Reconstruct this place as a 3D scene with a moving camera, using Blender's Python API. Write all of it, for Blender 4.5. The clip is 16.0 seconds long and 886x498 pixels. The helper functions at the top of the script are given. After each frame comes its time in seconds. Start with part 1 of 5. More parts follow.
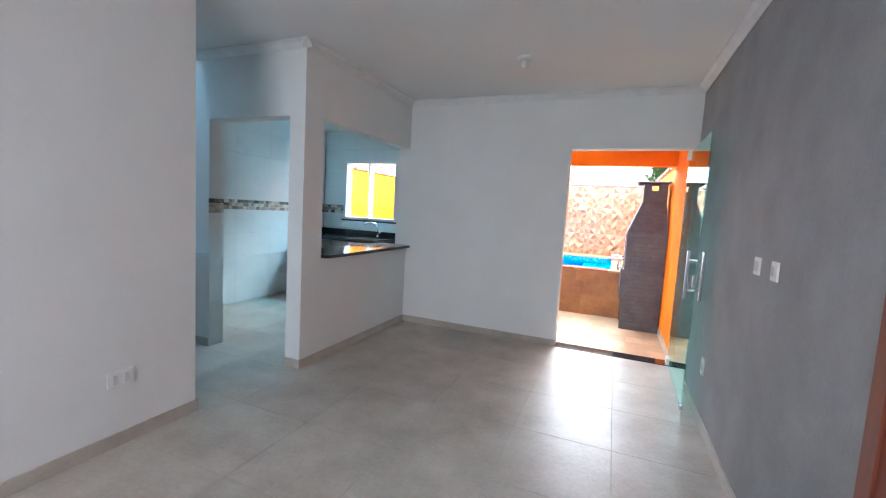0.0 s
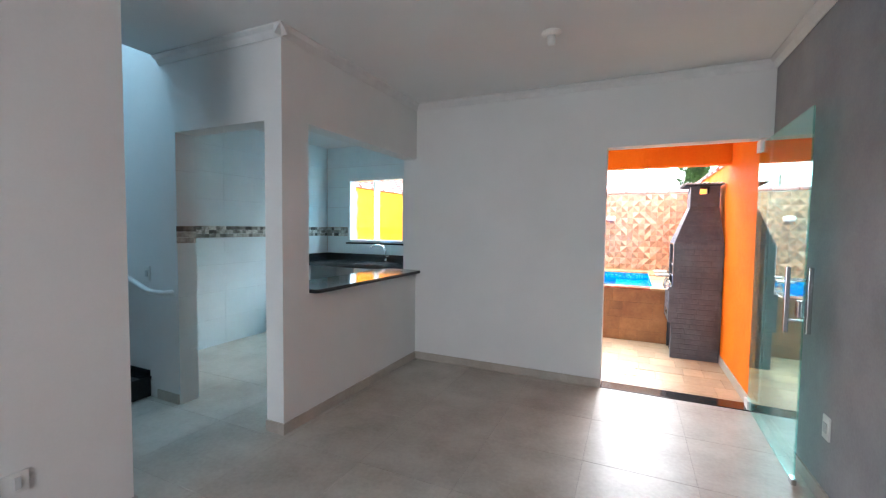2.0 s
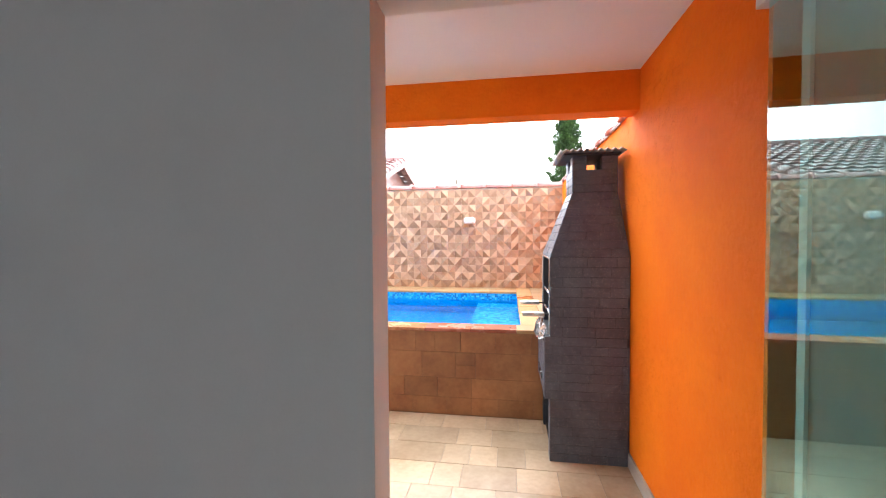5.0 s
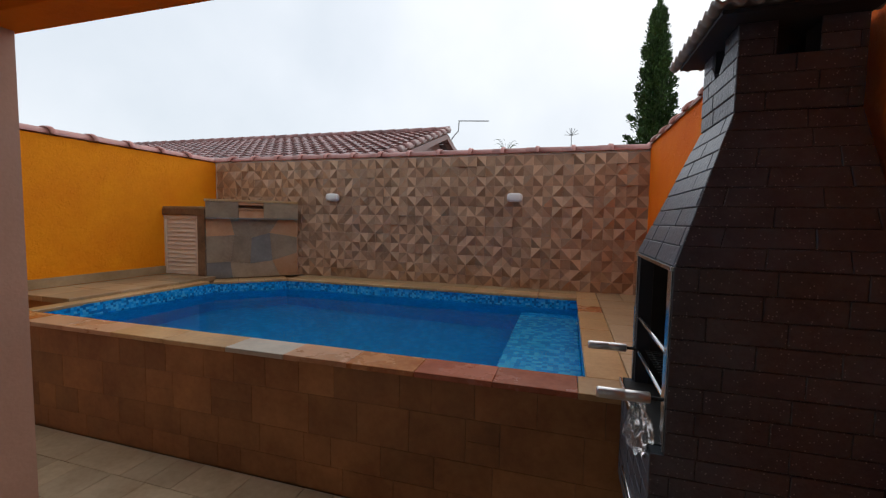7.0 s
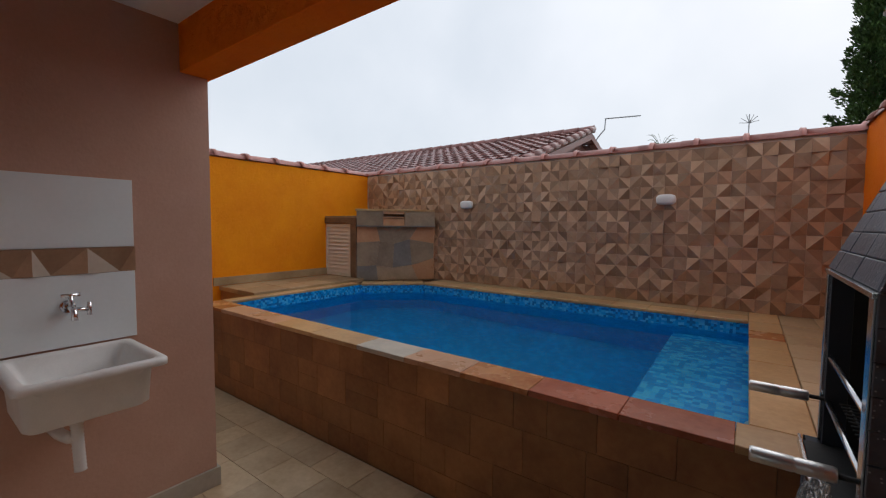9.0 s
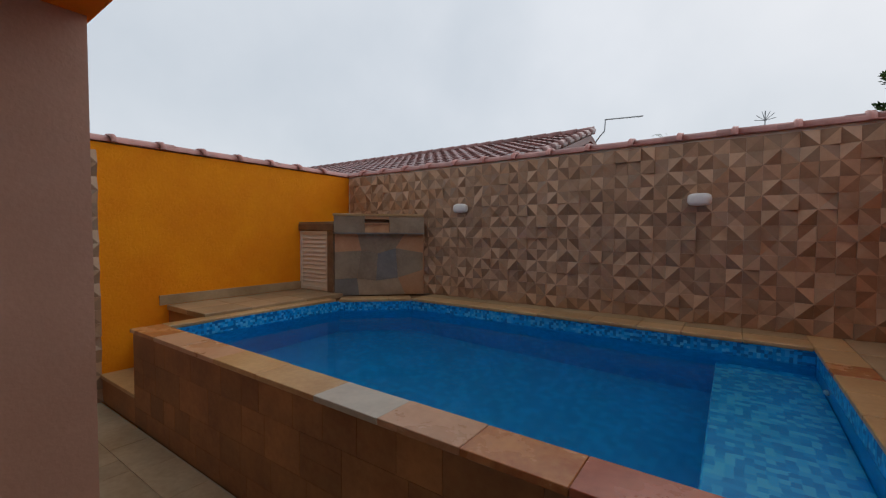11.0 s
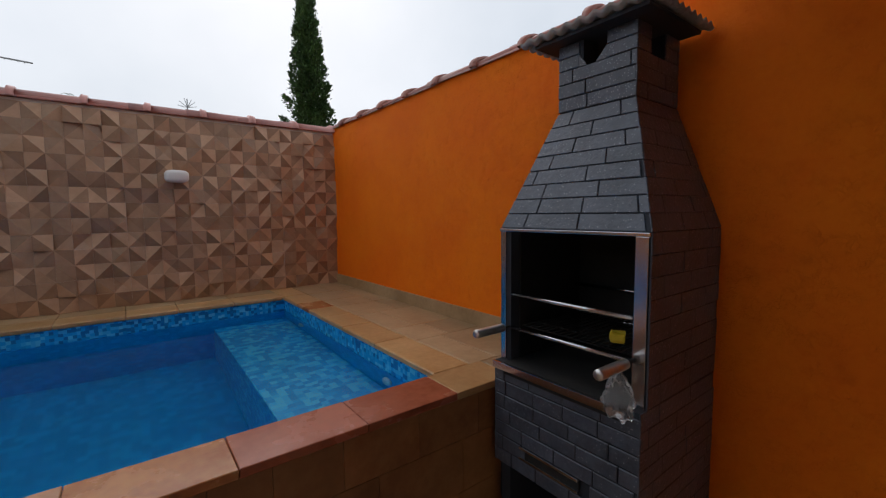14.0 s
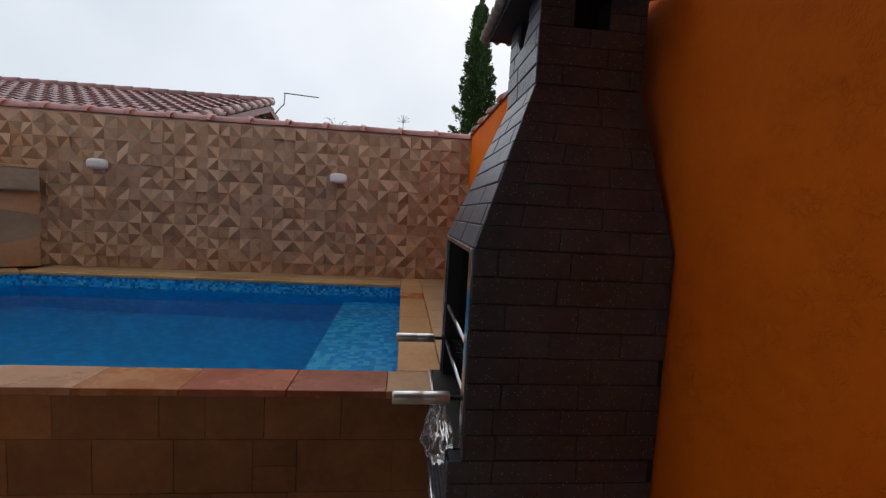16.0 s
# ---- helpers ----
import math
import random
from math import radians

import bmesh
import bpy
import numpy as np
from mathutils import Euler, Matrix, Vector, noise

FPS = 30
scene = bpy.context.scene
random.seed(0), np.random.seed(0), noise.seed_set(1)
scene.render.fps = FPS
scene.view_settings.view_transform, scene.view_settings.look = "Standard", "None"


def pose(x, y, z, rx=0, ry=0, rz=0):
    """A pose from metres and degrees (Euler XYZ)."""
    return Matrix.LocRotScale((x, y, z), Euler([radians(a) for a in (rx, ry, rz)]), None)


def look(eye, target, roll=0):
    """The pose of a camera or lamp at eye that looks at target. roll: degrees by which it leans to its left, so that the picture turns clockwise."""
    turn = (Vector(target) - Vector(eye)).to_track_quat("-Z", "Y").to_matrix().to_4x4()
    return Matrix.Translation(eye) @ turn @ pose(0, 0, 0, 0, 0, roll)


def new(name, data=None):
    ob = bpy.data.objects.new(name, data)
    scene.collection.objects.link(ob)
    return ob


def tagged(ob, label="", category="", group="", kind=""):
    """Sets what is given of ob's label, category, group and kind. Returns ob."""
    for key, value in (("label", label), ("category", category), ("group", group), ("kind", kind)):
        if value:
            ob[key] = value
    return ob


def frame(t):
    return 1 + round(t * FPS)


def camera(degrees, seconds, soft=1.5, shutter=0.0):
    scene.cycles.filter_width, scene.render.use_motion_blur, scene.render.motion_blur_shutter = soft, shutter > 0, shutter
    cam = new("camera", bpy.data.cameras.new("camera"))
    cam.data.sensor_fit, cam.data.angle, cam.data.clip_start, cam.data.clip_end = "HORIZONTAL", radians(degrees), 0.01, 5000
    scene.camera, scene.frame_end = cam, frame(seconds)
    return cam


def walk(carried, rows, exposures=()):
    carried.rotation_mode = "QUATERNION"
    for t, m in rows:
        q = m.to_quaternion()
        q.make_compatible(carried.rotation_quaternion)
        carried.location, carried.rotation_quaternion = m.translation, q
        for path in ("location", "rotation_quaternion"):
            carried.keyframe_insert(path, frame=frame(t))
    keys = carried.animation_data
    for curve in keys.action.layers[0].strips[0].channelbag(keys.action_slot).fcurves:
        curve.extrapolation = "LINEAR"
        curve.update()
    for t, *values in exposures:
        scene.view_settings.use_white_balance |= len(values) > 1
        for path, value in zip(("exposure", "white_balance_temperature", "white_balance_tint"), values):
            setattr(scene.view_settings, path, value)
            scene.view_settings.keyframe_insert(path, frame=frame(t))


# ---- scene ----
cam = camera(94.1, 16.0, soft=1.2)
PATH = [
    (0, (0.579, 0.601, 1.393), (-0.175, 2.444, 1.207), 3.3),
    (0.5, (0.549, 0.686, 1.383), (-0.173, 2.542, 1.199), 2.8),
    (1, (0.464, 0.806, 1.386), (-0.231, 2.673, 1.213), 2.3),
    (1.5, (0.36, 0.978, 1.388), (-0.336, 2.847, 1.247), 1.3),
    (2, (0.312, 1.258, 1.393), (-0.518, 3.075, 1.291), 0.7),
    (2.5, (0.27, 1.592, 1.385), (-0.636, 3.372, 1.284), 0.3),
    (3, (0.202, 1.988, 1.387), (-0.662, 3.790, 1.288), -0.5),
    (3.5, (0.231, 2.466, 1.393), (-0.504, 4.324, 1.296), -0.9),
    (4, (0.28, 2.961, 1.354), (-0.225, 4.895, 1.286), -1.1),
    (4.5, (0.422, 3.498, 1.412), (0.074, 5.467, 1.337), -0.55),
    (4.7, (0.483, 3.668, 1.398), (0.171, 5.643, 1.341), -0.4),
    (6.8, (0.525, 5.354, 1.345), (0.002, 7.281, 1.228), 0.8),
    (7, (0.486, 5.421, 1.357), (-0.087, 7.332, 1.219), 1.0),
    (7.5, (0.455, 5.49, 1.364), (-0.358, 7.311, 1.204), 0.9),
    (8, (0.5, 5.557, 1.365), (-0.575, 7.237, 1.218), 0.4),
    (8.5, (0.535, 5.57, 1.363), (-0.668, 7.163, 1.233), 0.5),
    (9, (0.563, 5.562, 1.362), (-0.624, 7.168, 1.245), 0.5),
    (9.2, (0.565, 5.551, 1.363), (-0.563, 7.198, 1.245), 0.6),
    (11.5, (0.016, 6.259, 1.327), (-1.139, 7.891, 1.265), 0.3),
    (12, (-0.119, 6.322, 1.317), (-0.935, 8.146, 1.249), 0.3),
    (12.5, (-0.238, 6.294, 1.316), (-0.44, 8.281, 1.223), 0.0),
    (13, (-0.299, 6.151, 1.319), (0.176, 8.09, 1.193), -0.1),
    (13.5, (-0.375, 6.083, 1.306), (0.638, 7.799, 1.142), -0.5),
    (14, (-0.378, 6.064, 1.304), (0.829, 7.649, 1.134), -0.6),
    (14.5, (-0.185, 6.029, 1.286), (0.864, 7.724, 1.122), 0.2),
    (15, (0.099, 6.019, 1.274), (0.981, 7.808, 1.131), 1.0),
    (15.5, (0.384, 5.949, 1.307), (0.989, 7.85, 1.161), 1.3),
    (16, (0.592, 5.692, 1.321), (0.789, 7.675, 1.152), 3.1),
]
EXPOSURES = [(0.0, 3.95, 5800, 10), (1.5, 3.88, 5950, 10), (2.4, 3.72, 6050, 12), (3.5, 3.74, 6050, 13), (4.0, 3.6, 6050, 13), (4.6, 3.45, 6100, 13), (5.6, 1.7, 6300, 12), (6.6, 0.3, 6400, 13), (7.0, 0.13, 6420, 13),
             (9.0, 0.04, 6390, 14), (11.5, -0.3, 6390, 13), (12.5, -0.4, 6390, 13), (13.0, -0.33, 6390, 13), (13.5, -0.1, 6390, 14), (14.5, 0.0, 6390, 14), (16.0, 0.0, 6390, 14)]
walk(cam, [(t, look(eye, target, roll)) for t, eye, target, roll in PATH], EXPOSURES)

# ---- world, sun, exposure ----
world = bpy.data.worlds.new("overcast_sky")
scene.world = world
world.use_nodes = True
wn, wl = world.node_tree.nodes, world.node_tree.links
bg = wn["Background"]
sky = wn.new("ShaderNodeTexSky")
sky.sky_type = "NISHITA"
sky.sun_disc = False
sky.sun_elevation, sky.sun_rotation = radians(42), radians(14)
sky.air_density, sky.dust_density = 1.0, 4.0
haze = wn.new("ShaderNodeMix")
haze.data_type = "RGBA"
haze.inputs[0].default_value = 0.88
clouds = wn.new("ShaderNodeTexNoise")
clouds.inputs["Scale"].default_value = 2.2
clouds.inputs["Detail"].default_value = 5
cramp = wn.new("ShaderNodeValToRGB")
cramp.color_ramp.elements[0].position, cramp.color_ramp.elements[0].color = 0.3, (7.0, 7.8, 8.3, 1)
cramp.color_ramp.elements[1].position, cramp.color_ramp.elements[1].color = 0.7, (8.9, 9.5, 9.8, 1)
wl.new(clouds.outputs["Fac"], cramp.inputs["Fac"])
wl.new(sky.outputs["Color"], haze.inputs[6])
wl.new(cramp.outputs["Color"], haze.inputs[7])
wl.new(haze.outputs[2], bg.inputs["Color"])
bg.inputs["Strength"].default_value = 0.1

sun = new("sun", bpy.data.lights.new("sun", "SUN"))
sun.data.energy, sun.data.angle, sun.data.color = 0.5, radians(45), (1.0, 0.97, 0.93)
sun.matrix_basis = look((4, 22, 14), (0, 6, 0))

# daylight entering by the front window behind the start of the walk, and by the stairwell's upper window
front_light = new("front_window_light", bpy.data.lights.new("front_window_light", "AREA"))
front_light.data.shape, front_light.data.size, front_light.data.size_y = "RECTANGLE", 1.5, 1.1
front_light.data.energy, front_light.data.color = 3.9, (0.95, 0.97, 1.0)
front_light.matrix_basis = look((-0.4, -1.95, 1.6), (-1.3, 0.6, 0.0))
stair_light = new("stair_window_light", bpy.data.lights.new("stair_window_light", "AREA"))
stair_light.data.shape, stair_light.data.size, stair_light.data.size_y = "RECTANGLE", 0.8, 0.6
stair_light.data.energy, stair_light.data.color = 2.5, (0.38, 0.75, 1.0)
stair_light.matrix_basis = look((-3.75, 2.72, 4.65), (-3.1, 2.76, 0.0))


# added cyan fill lamp, unseen above the kitchen window, boosting the sky light inside
kitchen_light = new("kitchen_fill_lamp", bpy.data.lights.new("kitchen_fill_lamp", "AREA"))
kitchen_light.data.shape, kitchen_light.data.size, kitchen_light.data.size_y = "RECTANGLE", 1.0, 0.4
kitchen_light.data.energy, kitchen_light.data.color = 7.5, (0.20, 0.78, 1.0)
kitchen_light.matrix_basis = look((-3.14, 6.80, 2.45), (-3.2, 4.6, 1.1))

# ---- materials ----
def socket(node, name, value):
    node.inputs[name].default_value = value


def surface(name, dark, light, rough=0.6, scale=6.0, fine=120.0, bump=0.15, bump_scale=None, per_piece=0.0, metallic=0.0,
            spec=0.5, island=0.0, coat=0.0, stretch=(1, 1, 1), rough_var=0.1, detail=6.0):
    """A worn surface: a broad stain and a fine grain between two colours, a relief, and a tone of its own for each piece."""
    m = bpy.data.materials.new(name)
    m.use_nodes = True
    n, l = m.node_tree.nodes, m.node_tree.links
    b = n["Principled BSDF"]
    tc = n.new("ShaderNodeTexCoord")
    mp = n.new("ShaderNodeMapping")
    mp.inputs["Scale"].default_value = stretch
    geo = n.new("ShaderNodeNewGeometry")
    l.new(geo.outputs["Position"], mp.inputs["Vector"])
    broad = n.new("ShaderNodeTexNoise")
    socket(broad, "Scale", scale), socket(broad, "Detail", detail), socket(broad, "Roughness", 0.6)
    grain = n.new("ShaderNodeTexNoise")
    socket(grain, "Scale", fine), socket(grain, "Detail", 4.0)
    for t in (broad, grain):
        l.new(mp.outputs["Vector"], t.inputs["Vector"])
    mix = n.new("ShaderNodeMath")
    mix.operation = "MULTIPLY_ADD"
    mix.inputs[1].default_value, mix.inputs[2].default_value = 0.3, -0.15
    l.new(grain.outputs["Fac"], mix.inputs[0])
    add = n.new("ShaderNodeMath")
    add.operation = "ADD"
    l.new(broad.outputs["Fac"], add.inputs[0])
    l.new(mix.outputs[0], add.inputs[1])
    ramp = n.new("ShaderNodeValToRGB")
    ramp.color_ramp.elements[0].position, ramp.color_ramp.elements[1].position = 0.3, 0.7
    ramp.color_ramp.elements[0].color, ramp.color_ramp.elements[1].color = (*dark, 1), (*light, 1)
    l.new(add.outputs[0], ramp.inputs["Fac"])
    colour = ramp.outputs["Color"]
    for amount, kind in ((per_piece, "object"), (island, "island")):
        if amount:
            if kind == "object":
                out = n.new("ShaderNodeObjectInfo").outputs["Random"]
            else:
                both = n.new("ShaderNodeCombineXYZ")
                l.new(geo.outputs["Random Per Island"], both.inputs["X"])
                l.new(n.new("ShaderNodeObjectInfo").outputs["Random"], both.inputs["Y"])
                white = n.new("ShaderNodeTexWhiteNoise")
                l.new(both.outputs[0], white.inputs["Vector"])
                out = white.outputs["Value"]
            mr = n.new("ShaderNodeMapRange")
            socket(mr, "To Min", 1 - amount), socket(mr, "To Max", 1 + amount)
            l.new(out, mr.inputs["Value"])
            hs = n.new("ShaderNodeHueSaturation")
            l.new(mr.outputs[0], hs.inputs["Value"])
            l.new(colour, hs.inputs["Color"])
            colour = hs.outputs["Color"]
    l.new(colour, b.inputs["Base Color"])
    rr = n.new("ShaderNodeMapRange")
    socket(rr, "To Min", max(0.02, rough - rough_var)), socket(rr, "To Max", min(1, rough + rough_var))
    l.new(broad.outputs["Fac"], rr.inputs["Value"])
    l.new(rr.outputs[0], b.inputs["Roughness"])
    socket(b, "Metallic", metallic), socket(b, "Specular IOR Level", spec), socket(b, "Coat Weight", coat)
    if bump:
        rel = n.new("ShaderNodeTexNoise")
        socket(rel, "Scale", bump_scale or fine), socket(rel, "Detail", 3.0)
        l.new(mp.outputs["Vector"], rel.inputs["Vector"])
        bp = n.new("ShaderNodeBump")
        socket(bp, "Strength", bump), socket(bp, "Distance", 0.004)
        l.new(rel.outputs["Fac"], bp.inputs["Height"])
        l.new(bp.outputs["Normal"], b.inputs["Normal"])
    return m


def plain(name, colour, rough=0.5, metallic=0.0, spec=0.5, coat=0.0):
    c = colour
    return surface(name, tuple(0.93 * v for v in c), tuple(min(1, 1.05 * v) for v in c), rough, 9, 160, 0.04, metallic=metallic, spec=spec,
                   coat=coat, rough_var=0.05)


M = {}
M["white_wall"] = surface("white_wall_paint", (0.75, 0.735, 0.72), (0.80, 0.785, 0.77), 0.75, 1.6, 90, 0.10)
M["grey_wall"] = surface("grey_wall_paint", (0.275, 0.27, 0.28), (0.37, 0.365, 0.375), 0.7, 3.0, 60, 0.22, bump_scale=70)
M["ceiling"] = surface("ceiling_paint", (0.79, 0.785, 0.78), (0.83, 0.825, 0.82), 0.8, 1.2, 90, 0.05)
M["cove"] = plain("plaster_cove", (0.74, 0.72, 0.71), 0.7)
M["porcelain"] = surface("porcelain_floor", (0.375, 0.325, 0.275), (0.56, 0.51, 0.455), 0.40, 2.6, 40, 0.03, per_piece=0.05, rough_var=0.09, spec=0.5)
M["grout"] = plain("grout", (0.38, 0.345, 0.305), 0.85)
M["skirting"] = surface("porcelain_skirting", (0.40, 0.34, 0.29), (0.52, 0.46, 0.40), 0.35, 5, 60, 0.02)
M["white_tile"] = surface("white_glazed_tile", (0.74, 0.79, 0.80), (0.80, 0.85, 0.86), 0.12, 3, 60, 0.03, bump_scale=5, per_piece=0.01, rough_var=0.03)
M["mosaic"] = surface("glass_mosaic", (0.22, 0.20, 0.17), (0.52, 0.50, 0.46), 0.15, 22, 60, 0.0, island=0.75)
M["granite"] = surface("black_granite", (0.008, 0.008, 0.009), (0.03, 0.03, 0.032), 0.1, 90, 400, 0.0, rough_var=0.03)
# one orange paint in two copies: yellower for the lit west, redder for shade
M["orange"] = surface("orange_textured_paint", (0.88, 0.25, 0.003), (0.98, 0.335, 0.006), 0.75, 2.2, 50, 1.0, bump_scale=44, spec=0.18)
M["orange_shaded"] = surface("orange_paint_shaded_tone", (0.91, 0.168, 0.003), (0.99, 0.232, 0.006), 0.75, 2.2, 50, 1.0, bump_scale=44, spec=0.18)


def add_trowel_marks(m, scale, depth):
    """Short crooked grooves, as a trowel leaves them in stucco, added under the material's relief."""
    n, l = m.node_tree.nodes, m.node_tree.links
    geo = n.new("ShaderNodeNewGeometry")
    bend = n.new("ShaderNodeTexNoise")
    socket(bend, "Scale", scale * 0.8), socket(bend, "Detail", 2.0)
    l.new(geo.outputs["Position"], bend.inputs["Vector"])
    mixv = n.new("ShaderNodeVectorMath")
    mixv.operation = "MULTIPLY_ADD"
    mixv.inputs[1].default_value = (0.09, 0.09, 0.09)
    l.new(bend.outputs["Color"], mixv.inputs[0])
    l.new(geo.outputs["Position"], mixv.inputs[2])
    cells = n.new("ShaderNodeTexVoronoi")
    cells.feature = "DISTANCE_TO_EDGE"
    socket(cells, "Scale", scale)
    l.new(mixv.outputs[0], cells.inputs["Vector"])
    groove = n.new("ShaderNodeMapRange")
    socket(groove, "From Min", 0.0), socket(groove, "From Max", 0.10)
    l.new(cells.outputs["Distance"], groove.inputs["Value"])
    where = n.new("ShaderNodeTexNoise")
    socket(where, "Scale", scale * 0.45)
    l.new(geo.outputs["Position"], where.inputs["Vector"])
    few = n.new("ShaderNodeMapRange")
    socket(few, "From Min", 0.40), socket(few, "From Max", 0.62)
    l.new(where.outputs["Fac"], few.inputs["Value"])
    both = n.new("ShaderNodeMath")
    both.operation = "MAXIMUM"
    l.new(groove.outputs[0], both.inputs[0])
    inv = n.new("ShaderNodeMath")
    inv.operation = "SUBTRACT"
    inv.inputs[0].default_value = 1.0
    l.new(few.outputs[0], inv.inputs[1])
    l.new(inv.outputs[0], both.inputs[1])
    bp = n.new("ShaderNodeBump")
    socket(bp, "Strength", 1.0), socket(bp, "Distance", depth)
    l.new(both.outputs[0], bp.inputs["Height"])
    old = n["Bump"]
    l.new(bp.outputs["Normal"], old.inputs["Normal"])


add_trowel_marks(M["orange_shaded"], 46.0, 0.0016)
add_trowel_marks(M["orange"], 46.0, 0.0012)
M["taupe"] = surface("taupe_textured_paint", (0.47, 0.275, 0.20), (0.55, 0.335, 0.25), 0.8, 2.0, 60, 0.28, bump_scale=75)
M["patio"] = surface("patio_stone_tile", (0.39, 0.262, 0.148), (0.58, 0.43, 0.275), 0.38, 3.0, 30, 0.14, bump_scale=26, per_piece=0.16)
M["patio_grout"] = plain("patio_grout", (0.46, 0.37, 0.27), 0.85)
M["parapet"] = surface("brown_stone_cladding", (0.21, 0.082, 0.028), (0.37, 0.172, 0.062), 0.52, 3.0, 34, 0.18, bump_scale=28, per_piece=0.22)
M["parapet_grout"] = plain("cladding_grout", (0.26, 0.14, 0.065), 0.85)
M["coping"] = surface("yellow_sandstone", (0.42, 0.235, 0.092), (0.57, 0.36, 0.165), 0.34, 5.0, 40, 0.12, bump_scale=22, per_piece=0.18)
M["coping_red"] = surface("red_sandstone", (0.25, 0.062, 0.03), (0.41, 0.125, 0.066), 0.26, 4.0, 40, 0.12, bump_scale=22, per_piece=0.12)
M["coping_grey"] = surface("grey_sandstone", (0.36, 0.315, 0.255), (0.49, 0.43, 0.35), 0.42, 4.0, 40, 0.12, bump_scale=22, per_piece=0.10)
M["coping_peach"] = surface("peach_sandstone", (0.40, 0.20, 0.10), (0.55, 0.32, 0.19), 0.28, 4.0, 40, 0.12, bump_scale=22, per_piece=0.06)
M["coping_orange"] = surface("orange_brown_sandstone", (0.33, 0.10, 0.03), (0.52, 0.235, 0.085), 0.26, 5.0, 40, 0.12, bump_scale=22, per_piece=0.06)
M["deck"] = surface("deck_sandstone", (0.31, 0.20, 0.098), (0.47, 0.33, 0.185), 0.42, 3.0, 40, 0.12, bump_scale=22, per_piece=0.18)
# one tile in three tones: its print and its facets' shading put into colour
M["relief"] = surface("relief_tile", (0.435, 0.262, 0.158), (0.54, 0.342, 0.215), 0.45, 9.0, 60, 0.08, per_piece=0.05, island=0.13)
M["relief_mid"] = surface("relief_facet_mid_shade", (0.345, 0.207, 0.124), (0.445, 0.278, 0.173), 0.45, 9.0, 60, 0.08, per_piece=0.05, island=0.13)
M["relief_dark"] = surface("relief_facet_dark_shade", (0.26, 0.152, 0.09), (0.345, 0.21, 0.129), 0.45, 9.0, 60, 0.08, per_piece=0.05, island=0.13)
M["relief_grey"] = surface("pale_relief_tile", (0.47, 0.40, 0.32), (0.56, 0.49, 0.41), 0.4, 9.0, 60, 0.06)
M["clay"] = surface("clay_tile", (0.30, 0.115, 0.085), (0.50, 0.24, 0.19), 0.55, 6, 60, 0.2, per_piece=0.18, island=0.15)
M["pink_clay"] = surface("pink_painted_ridge", (0.44, 0.17, 0.14), (0.58, 0.27, 0.23), 0.45, 6, 60, 0.12, per_piece=0.10)
M["steel"] = surface("polished_steel", (0.56, 0.56, 0.57), (0.62, 0.62, 0.63), 0.2, 5, 80, 0.0, metallic=1.0, rough_var=0.05)
M["brushed_steel"] = surface("brushed_steel", (0.60, 0.59, 0.58), (0.70, 0.69, 0.68), 0.36, 6, 120, 0.03, metallic=1.0, rough_var=0.08)
M["chrome"] = plain("chrome", (0.75, 0.75, 0.77), 0.1, metallic=1.0)
M["white_plastic"] = plain("white_plastic", (0.78, 0.77, 0.75), 0.35)
M["white_metal"] = plain("white_aluminium", (0.80, 0.80, 0.80), 0.35)
M["louver"] = plain("cream_louver_paint", (0.74, 0.66, 0.56), 0.45)
M["red_wood"] = surface("red_brown_wood", (0.16, 0.035, 0.018), (0.26, 0.065, 0.032), 0.35, 5, 90, 0.06, stretch=(8, 8, 0.6))
M["soot"] = surface("sooty_metal", (0.006, 0.006, 0.006), (0.02, 0.019, 0.018), 0.75, 8, 60, 0.2)
M["grey_brick"] = surface("speckled_grey_brick", (0.040, 0.050, 0.071), (0.092, 0.11, 0.147), 0.36, 9, 70, 0.6, bump_scale=75, per_piece=0.10, spec=0.68)
sp_n, sp_l = M["grey_brick"].node_tree.nodes, M["grey_brick"].node_tree.links
spots = sp_n.new("ShaderNodeTexVoronoi")
socket(spots, "Scale", 125.0)
sp_l.new(sp_n["Geometry"].outputs["Position"], spots.inputs["Vector"])
spot_size = sp_n.new("ShaderNodeMapRange")
socket(spot_size, "From Min", 0.16), socket(spot_size, "From Max", 0.27), socket(spot_size, "To Min", 1.0), socket(spot_size, "To Max", 0.0)
sp_l.new(spots.outputs["Distance"], spot_size.inputs["Value"])
spot_pick = sp_n.new("ShaderNodeSeparateColor")
sp_l.new(spots.outputs["Color"], spot_pick.inputs["Color"])
spot_few = sp_n.new("ShaderNodeMath")
spot_few.operation = "GREATER_THAN"
spot_few.inputs[1].default_value = 0.66
sp_l.new(spot_pick.outputs[0], spot_few.inputs[0])
spot_fac = sp_n.new("ShaderNodeMath")
spot_fac.operation = "MULTIPLY"
sp_l.new(spot_size.outputs[0], spot_fac.inputs[0])
sp_l.new(spot_few.outputs[0], spot_fac.inputs[1])
spot_mix = sp_n.new("ShaderNodeMix")
spot_mix.data_type = "RGBA"
sp_b = sp_n["Principled BSDF"]
sp_l.new(sp_b.inputs["Base Color"].links[0].from_socket, spot_mix.inputs[6])
spot_mix.inputs[7].default_value = (0.33, 0.35, 0.39, 1)
sp_l.new(spot_fac.outputs[0], spot_mix.inputs[0])
sp_l.new(spot_mix.outputs[2], sp_b.inputs["Base Color"])
M["mortar"] = plain("dark_mortar", (0.026, 0.032, 0.044), 0.8)
M["foliage"] = surface("cypress_foliage", (0.017, 0.05, 0.011), (0.065, 0.135, 0.027), 0.6, 5, 40, 0.1, island=0.45)
